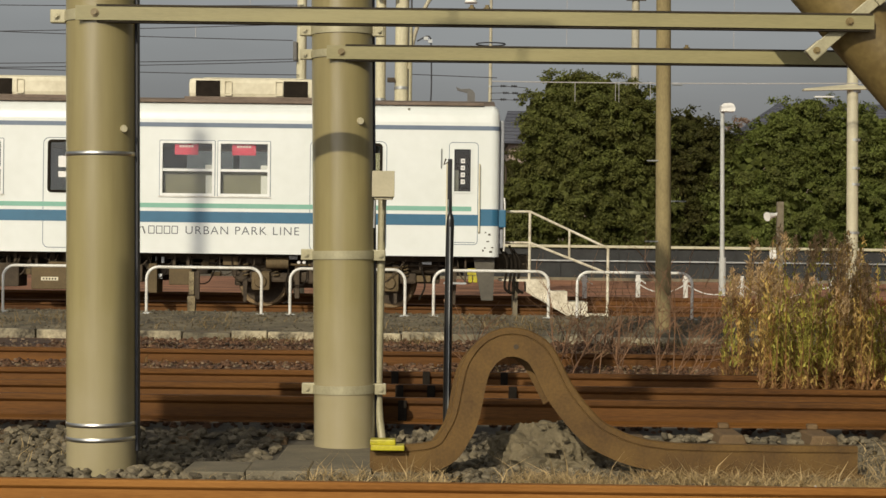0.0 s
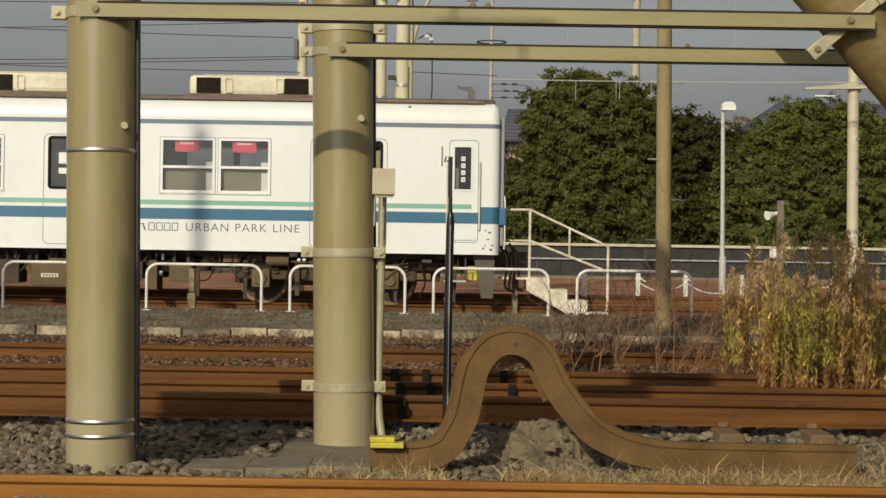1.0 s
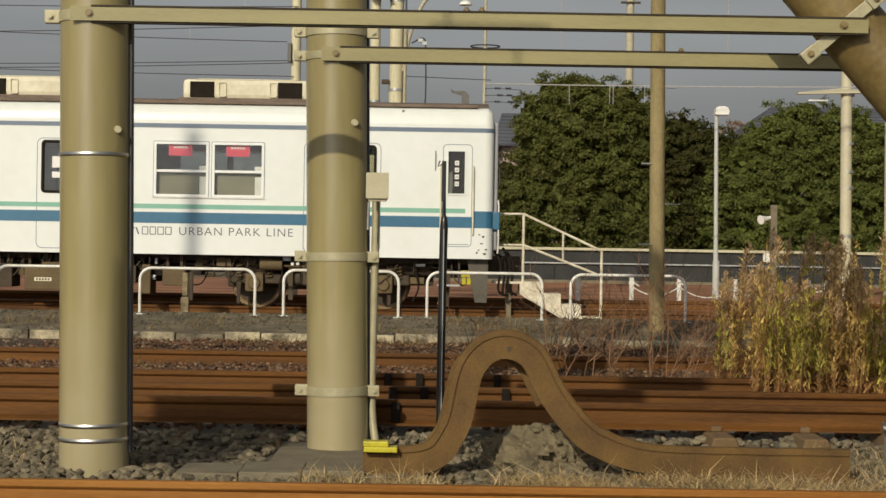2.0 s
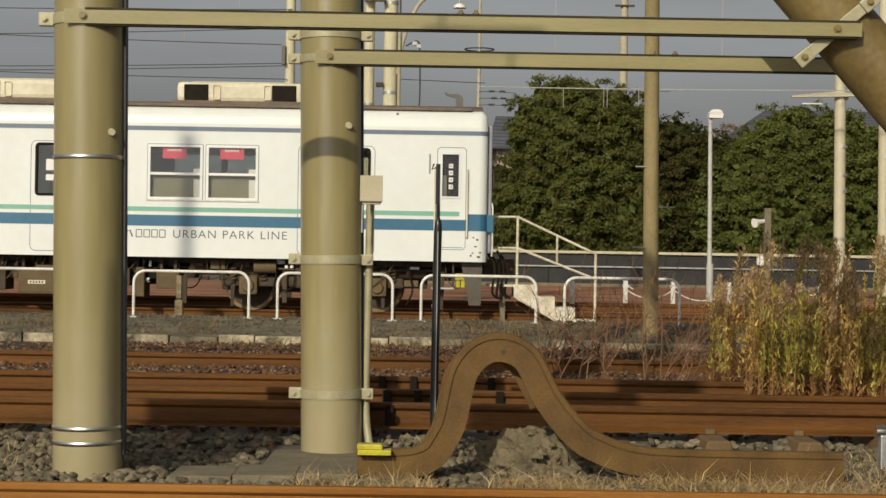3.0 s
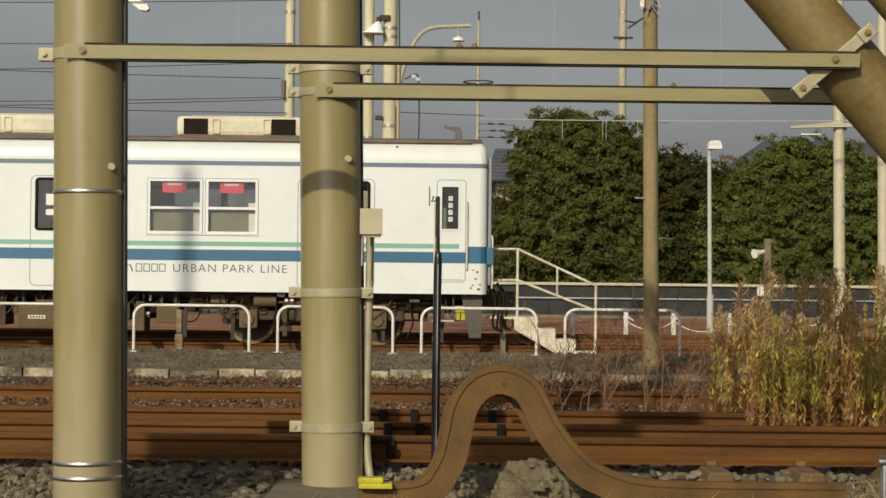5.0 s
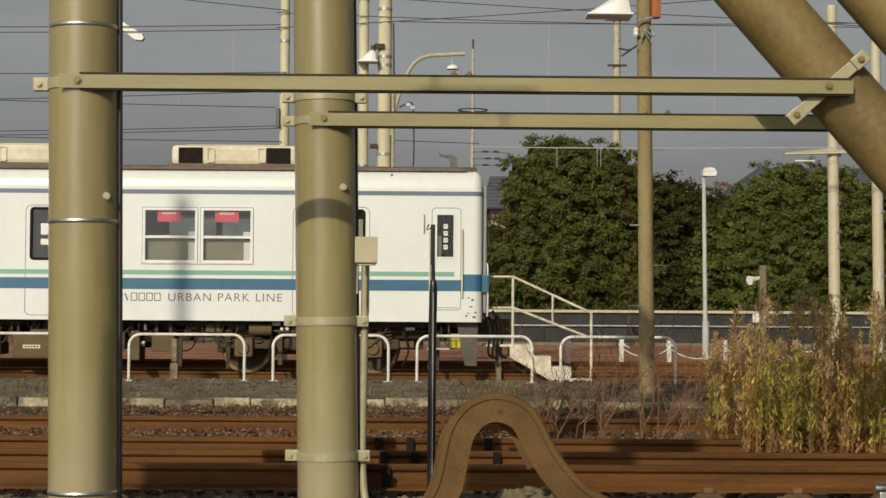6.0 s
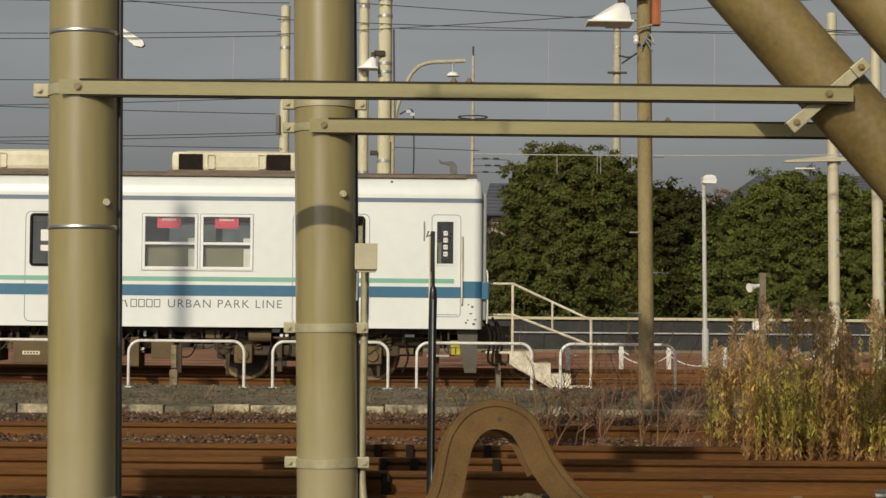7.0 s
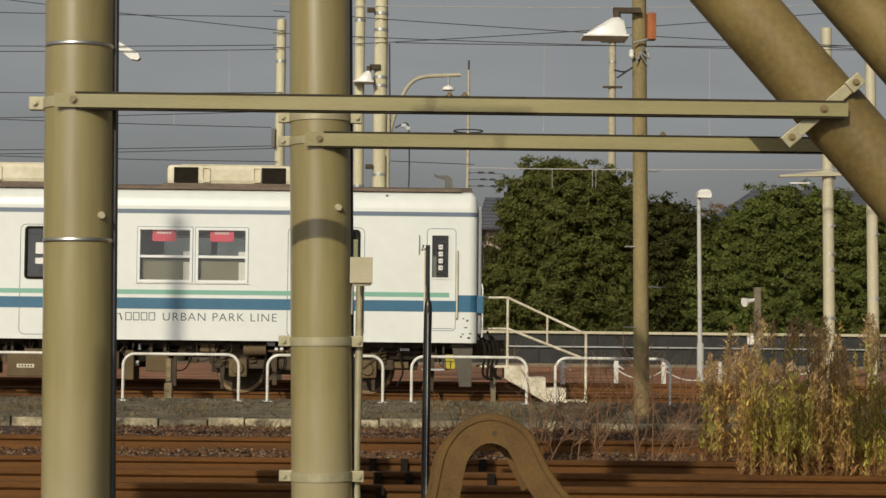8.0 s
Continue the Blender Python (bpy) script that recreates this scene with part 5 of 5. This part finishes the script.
rope = thing("slack_rope", (6.2, 35.94, 0.3), "slack pale rope strung between white stakes", "rope")
for (xa, ya), (xb, yb_) in zip(((4.15, 36), (5.16, 36), (6.35, 36), (7.95, 36.2)), ((5.16, 36), (6.35, 36), (7.95, 36.2), (8.31, 36.2))):
    sag = 0.26 * (xb - xa) / 1.4
    part("span", tube([(xa + (xb - xa) * k / 10, ya + (yb_ - ya) * k / 10 - 0.06, 0.52 - 4 * sag * (k / 10) * (1 - k / 10)) for k in range(11)], 0.013, 6), M_WPIPE, rope, smooth=True)

wb = thing("white_box", (8.75, 36.0, 0.1), "small white box on the ground beyond the weeds", "box")
part("case", box(8.62, 8.82, 35.9, 36.1, 0.08, 0.46, 0.015), M_LAMPW, wb)
part("lid", box(8.66, 8.86, 35.92, 36.1, 0.50, 0.60, 0.01), M_LAMPW, wb)
part("neck", box(8.70, 8.76, 35.98, 36.04, 0.46, 0.50), M_GALV, wb)

FE = thing("boundary_fence", (8, 58, 0.1), "dark panelled boundary fence with pale rails", "fence", kind="structure")
for k in range(14):
    x0 = -4 + 2.0 * k
    part("panel", box(x0 + 0.03, x0 + 1.97, 58.06, 58.10, 0.12, 1.20), M_FENCE, FE)
    part("post", box(x0 - 0.03, x0 + 0.03, 58.0, 58.06, 0.05, 1.24), M_FENCE, FE)
part("top_rail", box(-4, 24, 57.94, 58.0, 1.22, 1.31, 0.01), M_POLE_W, FE, "pale top rail")
part("low_rail", box(-4, 24, 57.96, 58.0, 0.75, 0.80, 0.005), M_GALV, FE)
part("plinth", box(-4, 24, 57.8, 58.12, 0.02, 0.20, 0.01), M_CONCRETE, FE)

# ---------------------------------------------------------------- poles and lamps
def pole(x, y, z1, r0, r1, material, label, name="pole", z0=0.0, rings=(), lean=0.0):
    p = thing(name, (x, y, z0), label, "pole", "poles of the yard")
    part("shaft", tube([(x + lean * k, y, z0 + (z1 - z0) * k / 3) for k in range(4)], [r0 + (r1 - r0) * k / 3 for k in range(4)], 20), material, p, smooth=True)
    for z in rings:
        rr = r0 + (r1 - r0) * (z - z0) / (z1 - z0)
        part("strap", tube([(x, y, z - 0.03), (x, y, z + 0.03)], rr + 0.012, 20), M_GALV, p, smooth=True)
    return p


bp = pole(2.86, 21.9, 8.2, 0.103, 0.088, M_POLE_BR, "brown concrete utility pole standing in weeds", "utility_pole", lean=-0.03)
for x0, x1, z in ((2.62, 2.76, 2.42), (2.93, 3.12, 1.90), (2.60, 2.78, 1.38), (2.92, 3.06, 3.4)):
    part("step_bolt", tube([(x0, 21.84, z), (x1, 21.84, z)], 0.010, 6), M_GALV, bp)
part("bracket_box", box(2.885, 3.0, 21.72, 21.86, 5.10, 5.45, 0.015), M_RUSTRED, bp, "red oxide steel bracket")
part("bracket_rib", box(2.94, 2.96, 21.70, 21.72, 5.10, 5.45), M_RUSTRED, bp)
part("cross_arm", box(2.44, 2.80, 21.70, 21.78, 5.44, 5.51, 0.006), M_UNDER, bp)
part("cross_arm", tube([(2.7, 21.74, 5.05), (2.95, 21.74, 5.12)], 0.014, 6), M_GALV, bp)
part("insulator", tube([(2.69, 21.8, 4.86), (2.69, 21.8, 4.89), (2.69, 21.8, 4.92), (2.69, 21.8, 4.95), (2.69, 21.8, 4.98)], [0.02, 0.04, 0.03, 0.04, 0.02], 12), M_LAMPW, bp, "white insulator", smooth=True)
part("insulator_arm", tube([(2.69, 21.8, 4.87), (2.80, 21.8, 4.84)], 0.012, 6), M_UNDER, bp)
part("wire_tie", tube(smooth_path([(2.74, 21.74, 4.8), (2.84, 21.74, 5.0), (2.92, 21.74, 4.85), (2.78, 21.74, 4.95), (2.9, 21.74, 4.75)], 4), 0.012, 5), M_GALV, bp)
part("wire_tie", tube(smooth_path([(2.46, 21.76, 4.70), (2.6, 21.76, 4.68), (2.7, 21.76, 4.74), (2.5, 21.76, 4.60)], 4), 0.012, 5), M_WIRE, bp)


def hood_lamp(x0, x1, y, z0, z1, parent_label):
    """A wedge-shaped enamel hood: low toe, high back."""
    ob = thing("yard_lamp", ((x0 + x1) / 2, y, z0), parent_label, "lamp", "yard lamps")
    bm = bmesh.new()
    w = x1 - x0
    rows = []
    for t, h, half in ((0.0, 0.06, 0.10), (0.15, 0.28, 0.15), (0.4, 0.62, 0.19), (0.65, 0.95, 0.20), (0.82, 1.0, 0.20), (0.95, 0.82, 0.18), (1.0, 0.1, 0.17)):
        x = x0 + w * t
        zt = z0 + (z1 - z0) * h
        rows.append([bm.verts.new((x, y + half * c, z0 + (zt - z0) * s)) for c, s in ((-1, 0), (-0.94, 0.6), (-0.6, 0.93), (0, 1), (0.6, 0.93), (0.94, 0.6), (1, 0))])
    for a, b in zip(rows, rows[1:]):
        for k in range(6):
            bm.faces.new((a[k], a[k + 1], b[k + 1], b[k]))
    bm.faces.new(rows[0]), bm.faces.new(rows[-1][::-1])
    part("hood", bm, M_LAMPW, ob, "white enamel hood", smooth=True)
    part("rim", box(x0 - 0.02, x1 + 0.03, y - 0.21, y + 0.21, z0 - 0.02, z0 + 0.005, 0.004), M_LAMPW, ob)
    part("socket", tube([(x0 + 0.8 * w, y, z1 - 0.02), (x0 + 0.8 * w, y, z1 + 0.09)], 0.05, 12), M_UNDER, ob)
    return ob


hood_lamp(2.06, 2.60, 21.74, 5.125, 5.385, "white enamel hood lamp on a pole's arm")
lb = pole(-7.2, 36, 8.6, 0.11, 0.09, M_POLE, "cream concrete pole hidden behind a pillar")
lh = thing("tube_lamp", (-6.2, 36, 7.2), "small white tube lamp on a slanting arm", "lamp", "yard lamps")
part("head", prism([(-6.57, 7.26), (-6.51, 7.38), (-6.08, 7.12), (-6.04, 7.03), (-6.10, 6.98), (-6.24, 7.00)], 35.9, 36.1), M_LAMPW, lh)
part("arm", tube([(-7.2, 36, 7.55), (-6.53, 36, 7.31)], 0.025, 8), M_GALV, lh)
hood_lamp(-1.47, -1.09, 35.8, 6.55, 6.80, "small white hood lamp on a pole")

pole(-3.05, 36, 7.9, 0.115, 0.10, M_POLE, "cream concrete pole behind the train", rings=(6.1, 7.0))
pc = pole(-1.37, 36, 11.5, 0.115, 0.10, M_POLE, "tall cream concrete pole behind the train", rings=(4.35, 7.9))
pd = pole(-0.92, 36, 12.0, 0.155, 0.135, M_POLE, "thick cream concrete pole with straps", rings=(4.6, 5.3, 6.5, 6.68, 7.7, 8.05))
part("conduit", tube([(-0.74, 35.9, 0.1), (-0.73, 35.9, 5.9)], 0.035, 8), M_CLAMP, pd)
part("cable", tube(smooth_path([(-0.74, 35.9, 7.4), (-0.72, 35.9, 6.2), (-0.70, 35.9, 5.2)], 4), 0.02, 6), M_WIRE, pd)
for z in (5.35, 4.75, 8.1):
    part("clamp_arm", box(-1.22, -1.06, 35.84, 35.92, z - 0.04, z + 0.06, 0.01), M_UNDER, pd)
part("lamp_arm_clamp", box(-1.15, -0.92, 35.8, 35.9, 6.82, 6.94, 0.02), M_UNDER, pd)
part("switch_box", box(-3.22, -3.14, 35.85, 35.98, 5.15, 5.55, 0.01), M_CABINET, pc)
arm = thing("gooseneck_lamp", (-0.70, 36, 5.3), "grey gooseneck lamp arm above the train", "lamp", "yard lamps")
part("neck", tube(smooth_path([(-0.76, 35.95, 5.0), (-0.66, 35.95, 5.7), (-0.417, 35.95, 6.356), (-0.20, 35.95, 6.62), (0.05, 35.95, 6.71), (0.40, 35.95, 6.735), (0.785, 35.95, 6.755)], 5), 0.042, 10), M_POLE_FAR, arm, smooth=True)
part("hanger", tube([(0.53, 35.95, 6.74), (0.53, 35.95, 6.5)], 0.02, 8), M_GALV, arm)
part("head", tube([(0.53, 35.95, 6.52), (0.53, 35.95, 6.48), (0.53, 35.95, 6.42)], [0.05, 0.12, 0.14], 16), M_LAMPW, arm, smooth=True)
part("cable", tube(smooth_path([(-0.60, 35.95, 5.6), (-0.35, 35.95, 5.7), (-0.30, 35.95, 5.4), (-0.30, 35.95, 4.3), (-0.45, 35.95, 4.1)], 5), 0.018, 6), M_WIRE, arm)
for dx, z in ((-0.42, 5.62), (-0.33, 5.56)):
    part("cable_clip", box(dx - 0.04, dx + 0.05, 35.9, 35.98, z, z + 0.07), M_GALV, arm)

pole(1.87, 70, 12.1, 0.10, 0.055, M_POLE_FAR, "distant grey pole with an antenna ring", rings=(7.8, 9.6))
far = pole(7.84, 70, 13.5, 0.19, 0.15, M_POLE_FAR, "distant concrete utility pole with fittings", "utility_pole", rings=(12.5, 9.3))
for z, w in ((13.3, 0.5), (11.4, 0.4), (10.5, 0.35)):
    part("cross_arm", box(7.84 - w, 7.84 + w, 69.80, 69.92, z, z + 0.08), M_UNDER, far)
mast_far = thing("insulator_rack", (1.87, 70, 7.2), "dark insulator strings on a distant pole", "insulator")
for k, z in enumerate((7.82, 7.54, 7.27)):
    st_ = part("string_wire", tube([(1.87, 69.9, z - 0.02), (2.4, 69.9, z), (3.4, 69.9, z - 0.06)], 0.014, 6), M_WIRE, mast_far)
    for x in (2.28 + 0.1 * (k % 2), 2.72 + 0.05 * k):
        part("insulator", tube([(x + 0.05 * j, 69.9, z) for j in range(6)], [0.02, 0.055, 0.025, 0.055, 0.025, 0.05], 8), M_WIRE, st_)
ring = thing("ring_antenna", (1.87, 70, 9.5), "thin ring on a distant pole", "antenna")
part("ring", tube([(1.87 + 0.6 * math.cos(radians(a)), 70 + 0.6 * math.sin(radians(a)), 9.55) for a in range(0, 361, 20)], 0.03, 6), M_WIRE, ring)
part("spike", tube([(1.87, 70, 12.0), (1.87, 70, 12.5)], 0.04, 6), M_WIRE, ring)

lp = thing("lamp_post", (6.90, 42, 0.05), "slim pale lamp post with a white square head", "lamp", "yard lamps")
part("shaft", tube([(6.93, 42, 0.02), (6.915, 42, 1.6), (6.88, 42, 4.66)], [0.07, 0.055, 0.05], 14), M_LAMPPOST, lp, smooth=True)
part("base", tube([(6.93, 42, 0.02), (6.93, 42, 1.05)], 0.085, 14), M_LAMPPOST, lp)
part("head", prism([(6.83, 4.66), (7.16, 4.66), (7.18, 4.74), (7.14, 4.84), (7.06, 4.87), (6.90, 4.86), (6.84, 4.80)], 41.85, 42.15), M_LAMPW, lp, "white lamp head")

r1 = pole(10.15, 42, 8.95, 0.145, 0.13, M_POLE_W, "pale steel pole with strap bands", rings=(1.7, 2.9, 3.3, 4.0, 5.2, 5.9), lean=-0.03)
pole(11.25, 42, 8.4, 0.145, 0.13, M_POLE_W, "pale steel pole with strap bands", rings=(2.2, 3.8, 4.6), lean=-0.03)
part("lamp_bar", prism([(8.84, 5.19), (10.74, 5.25), (10.74, 5.29), (9.9, 5.35), (8.84, 5.235)], 41.75, 41.95), M_POLE_W, r1, "pale lamp bar")
part("tube_lamp", box(9.12, 9.60, 41.8, 41.88, 5.03, 5.06), M_LAMPW, r1)
part("tip_fitting", box(10.60, 10.72, 41.8, 41.9, 5.02, 5.2, 0.01), M_LAMPW, r1)

sp = thing("speaker_post", (8.34, 42, 0.1), "grey concrete post with a horn speaker and white box", "post")
part("post", box(8.26, 8.42, 41.92, 42.08, 0.05, 2.45, 0.015), M_CONCRETE, sp)
part("horn", tube([(8.24, 41.95, 2.12), (8.10, 41.88, 2.10), (7.98, 41.8, 2.07)], [0.04, 0.07, 0.115], 16), M_LAMPW, sp, "white horn speaker", smooth=True)
part("arm", tube([(8.1, 41.95, 2.14), (8.3, 41.95, 2.16)], 0.02, 8), M_LAMPW, sp)
part("white_box", box(8.08, 8.24, 41.85, 42.0, 1.03, 1.25, 0.02), M_LAMPW, sp)

# ---------------------------------------------------------------- overhead wires
for x in (-12.62, 12.62):
    pole(x, 35.9, 10.0, 0.12, 0.10, M_POLE, "cream concrete pole that carries the overhead wires")
WIRES = [(-8.55, 7.61, -2.81, 7.60), (-1.72, 7.63, 6.17, 7.23), (-6.22, 7.64, -2.80, 7.31), (-1.72, 7.22, 4.11, 7.09), (-8.53, 6.82, -2.97, 6.93),
         (-8.53, 6.93, -2.97, 7.02), (-6.18, 5.55, -2.95, 5.68), (-8.50, 5.45, -3.06, 5.35), (-8.49, 4.83, -2.94, 4.98), (-8.48, 4.75, -2.94, 4.93),
         (-8.48, 4.71, -2.93, 4.66), (-1.72, 7.04, 3.25, 7.39), (-0.66, 4.70, 1.04, 4.65), (6.17, 7.23, 9.36, 7.06), (-8.51, 5.99, -2.84, 6.06), (-0.58, 7.10, 4.11, 7.09)]


def wire(x0, z0, x1, z1, y, r, material, label):
    def at(x):
        return z0 + (z1 - z0) * (x - x0) / (x1 - x0)
    a, b = (-12.0, x1 if x1 < -2 else 12.0) if x0 < -4 else ((-3.05, 12.0) if x0 < -1 else (x0, 12.0 if x1 > 4 else x1))
    ext = [a + (b - a) * k / 10 for k in range(11)]
    pts = [(x, y, at(x) + 0.0016 * (x - x0) * (x - x1)) for x in ext]
    k = 35.86 / 34
    pts = [(px * k, 35.86 + y - 34, EYE + (pz - EYE) * k) for px, _, pz in pts]
    solo("overhead_wire", tube(pts, r, 6), material, pts[5], label, "wire", group="overhead wires")


for x0, z0, x1, z1 in WIRES:
    wire(x0, z0, x1, z1, 34, 0.0095, M_WIRE, "thin dark overhead wire")
wire(0.93, 4.58, 9.36, 4.65, 34, 0.012, M_WIRE_P, "pale grey overhead wire above the hedge")
wire(-1.73, 7.84, 9.36, 8.00, 34, 0.009, M_WIRE_P, "pale thin overhead wire")
for x, z0, z1 in ((-5.01, 5.39, 5.61), (-3.92, 6.03, 6.92), (2.61, 4.19, 4.59), (3.42, 4.22, 4.60), (3.49, 4.20, 4.60), (4.12, 4.24, 4.61), (2.43, 5.33, 7.12), (5.78, 5.27, 7.05)):
    k = 35.86 / 34
    solo("wire_dropper", tube([(x * k, 35.86, EYE + (z0 - EYE) * k), (x * k, 35.86, EYE + (z1 - EYE) * k)], 0.006, 6), M_WIRE_P, (x * k, 35.86, EYE + (z0 - EYE) * k), "short pale dropper between overhead wires", "wire", group="wire droppers")

# ---------------------------------------------------------------- houses far behind
def house(x0, x1, y, eave, ridge, label, hip=2.2):
    h = thing("house", ((x0 + x1) / 2, y, 0), label, "house")
    part("wall", box(x0 + 0.4, x1 - 0.4, y, y + 7, 0, eave), M_HOUSE, h)
    bm = bmesh.new()
    ym = y + 3.5
    e = [bm.verts.new(p) for p in ((x0, y - 0.5, eave - 0.1), (x1, y - 0.5, eave - 0.1), (x1, y + 7.5, eave - 0.1), (x0, y + 7.5, eave - 0.1), (x0 + hip, ym, ridge), (x1 - hip, ym, ridge))]
    for f in ((0, 1, 5, 4), (1, 2, 5), (2, 3, 4, 5), (3, 0, 4), (3, 2, 1, 0)):
        bm.faces.new([e[k] for k in f])
    rf = part("roof", bm, M_TILE, h, "slate grey tiled roof")
    for k in range(9):
        t = (k + 0.5) / 9
        part("tile_course", box(x0 + hip * t, x1 - hip * t, y - 0.5 + 4.0 * t - 0.05, y - 0.5 + 4.0 * t, eave - 0.1 + (ridge - eave) * t, eave - 0.04 + (ridge - eave) * t + 0.05), M_TILE, rf)
    for k in range(3):
        xx = x0 + 1.2 + (x1 - x0 - 3.4) * k / 2
        w = part("window", box(xx, xx + 1.0, y - 0.04, y + 0.02, eave - 1.7, eave - 0.6), M_DARK, h)
        part("window_frame", ring_frame(xx - 0.05, xx + 1.05, eave - 1.75, eave - 0.55, 0.02, 0.06, y - 0.07, y), M_GALV, w)
    return h


house(2.5, 9.8, 76, 5.9, 7.55, "distant house with a slate grey tiled roof", 0.45)
house(14.2, 30.0, 80, 6.8, 8.4, "distant house with a dark hipped roof")

# ---------------------------------------------------------------- evergreen trees
def tree(x, y, lumps, count, seed, label, material=M_LEAF):
    """lumps: (dx, z, radius across, radius up). A trunk, limbs and a crown of many leaf clumps."""
    t = thing("evergreen_tree", (x, y, 0), label, "tree", "evergreen trees behind the fence")
    rg = np.random.default_rng(seed)
    tr = tube([(x, y, -0.1), (x + 0.05, y, 1.2), (x - 0.05, y, 2.6)], [0.22, 0.17, 0.12], 10)
    for dx, z, rx, rz in lumps:
        tube([(x, y, 1.0 + 0.2 * z), (x + dx * 0.5, y + 0.1, 0.55 * z), (x + dx, y, z)], [0.10, 0.07, 0.03], 6, tr)
    part("trunk", tr, M_BARK, t)
    V, F = [], []
    area = sum(rx * rz for _, _, rx, rz in lumps)
    for dx, z, rx, rz in lumps:
        m = int(count * rx * rz / area)
        twigs, puffs = [], max(12, int(rx * rz * 24))
        for _ in range(puffs):
            d = rg.normal(0, 1, 3)
            d /= np.linalg.norm(d)
            if d[1] > 0.3:
                d[1] *= -1
            k = rg.uniform(0.86, 0.98) + 0.13 * noise.noise(Vector((d * 2.8 + dx).tolist()))
            o = np.array([x + dx, y, z]) + d * np.array([rx, rx * 0.8, rz]) * k
            size = rg.uniform(0.22, 0.46)
            for _ in range(int(m / 20 / puffs * (size / 0.34) ** 2) + 1):
                e = rg.normal(0, 1, 3) + d * 0.9 + np.array([0, -0.3, 0.7])
                e /= np.linalg.norm(e)
                twigs.append((o + e * size * rg.uniform(0.75, 1.05) * np.array([1.15, 1.0, 0.8]), e))
        for c, d in twigs:
            for _ in range(26):
                p = c + rg.normal(0, 0.075, 3) * np.array([1.2, 1.0, 0.8])
                if p[2] < 0.2:
                    continue
                nrm = d + rg.normal(0, 0.45, 3) + np.array([0, -0.1, 0.2])
                nrm /= np.linalg.norm(nrm)
                a = np.cross(nrm, rg.normal(0, 1, 3))
                a /= np.linalg.norm(a)
                b = np.cross(nrm, a)
                s = rg.uniform(0.042, 0.095)
                n = len(V)
                V += [p - a * s, p + b * s * 0.5 - nrm * s * 0.15, p + a * s, p - b * s * 0.5 - nrm * s * 0.15]
                F += [(n, n + 1, n + 2), (n, n + 2, n + 3)]
        for _ in range(int(m / 6)):
            d = rg.normal(0, 1, 3)
            d /= np.linalg.norm(d)
            p = np.array([x + dx, y + 0.15, z]) + d * np.array([rx, rx * 0.8, rz]) * rg.uniform(0.5, 0.82)
            a = rg.normal(0, 1, 3) * np.array([1, 0.4, 1])
            a /= np.linalg.norm(a)
            b = np.cross(a, np.array([0, 1.0, 0.2]))
            s = rg.uniform(0.13, 0.24)
            n = len(V)
            V += [p - a * s, p + b * s * 0.7, p + a * s, p - b * s * 0.7]
            F += [(n, n + 1, n + 2), (n, n + 2, n + 3)]
    ob = raw("crown", V, F, material, (x, y, 0), "", "", "stuff", parent=t)
    return t


tree(5.0, 62.5, [(-1.7, 2.4, 1.3, 2.0), (0.2, 3.0, 2.0, 2.2), (2.0, 2.6, 1.6, 2.2), (-0.95, 4.7, 1.25, 1.5), (0.1, 5.4, 1.6, 1.9), (1.7, 5.2, 1.5, 1.9), (-0.5, 6.75, 1.0, 0.85), (0.8, 6.7, 1.2, 0.85), (1.7, 6.5, 0.9, 0.8), (-1.4, 6.0, 0.72, 0.85), (-2.2, 1.4, 0.9, 1.3)], 36000, 1,
     "broad dark evergreen tree with dense sunlit leaves")
tree(9.4, 63.4, [(-1.0, 2.4, 1.6, 2.2), (0.9, 2.3, 1.6, 2.1), (0.0, 4.2, 1.6, 1.7), (-1.4, 5.0, 1.0, 1.3), (1.4, 3.6, 1.2, 1.6), (-0.3, 5.6, 0.9, 0.75), (0.9, 5.0, 0.9, 0.8), (1.6, 4.3, 0.9, 0.9)], 22000, 2,
     "darker lower evergreen tree between taller ones", M_LEAF_D)
tree(12.9, 62.5, [(-1.8, 2.2, 1.5, 2.0), (0.2, 2.6, 2.0, 2.3), (2.0, 2.4, 1.7, 2.1), (-1.2, 4.2, 1.5, 1.4), (0.0, 5.2, 1.5, 1.45), (1.5, 5.0, 1.5, 1.6), (-2.4, 3.6, 0.9, 1.2), (0.2, 6.1, 0.9, 0.55)], 30000, 3,
     "broad evergreen tree with yellow green sunlit leaves", M_LEAF_Y)
tree(16.9, 62.8, [(-1.6, 2.4, 1.6, 2.2), (0.2, 2.6, 2.0, 2.2), (-1.2, 4.9, 1.7, 1.7), (0.9, 5.0, 1.5, 1.5), (2.0, 3.0, 1.5, 2.0)], 22000, 4,
     "broad evergreen tree at the end of the hedge", M_LEAF_Y)
tree(1.6, 63.8, [(-0.8, 2.0, 1.5, 1.8), (0.8, 2.2, 1.4, 1.8), (0.9, 3.6, 0.9, 1.1)], 9000, 5, "low dark evergreen tree behind the train", M_LEAF_D)
tree(16.3, 94, [(-0.3, 3.0, 1.0, 2.5), (0.3, 6.6, 0.9, 1.9), (-0.2, 5.5, 0.8, 1.8)], 6000, 6, "distant reddish brown autumn tree between the roofs", M_AUTUMN)
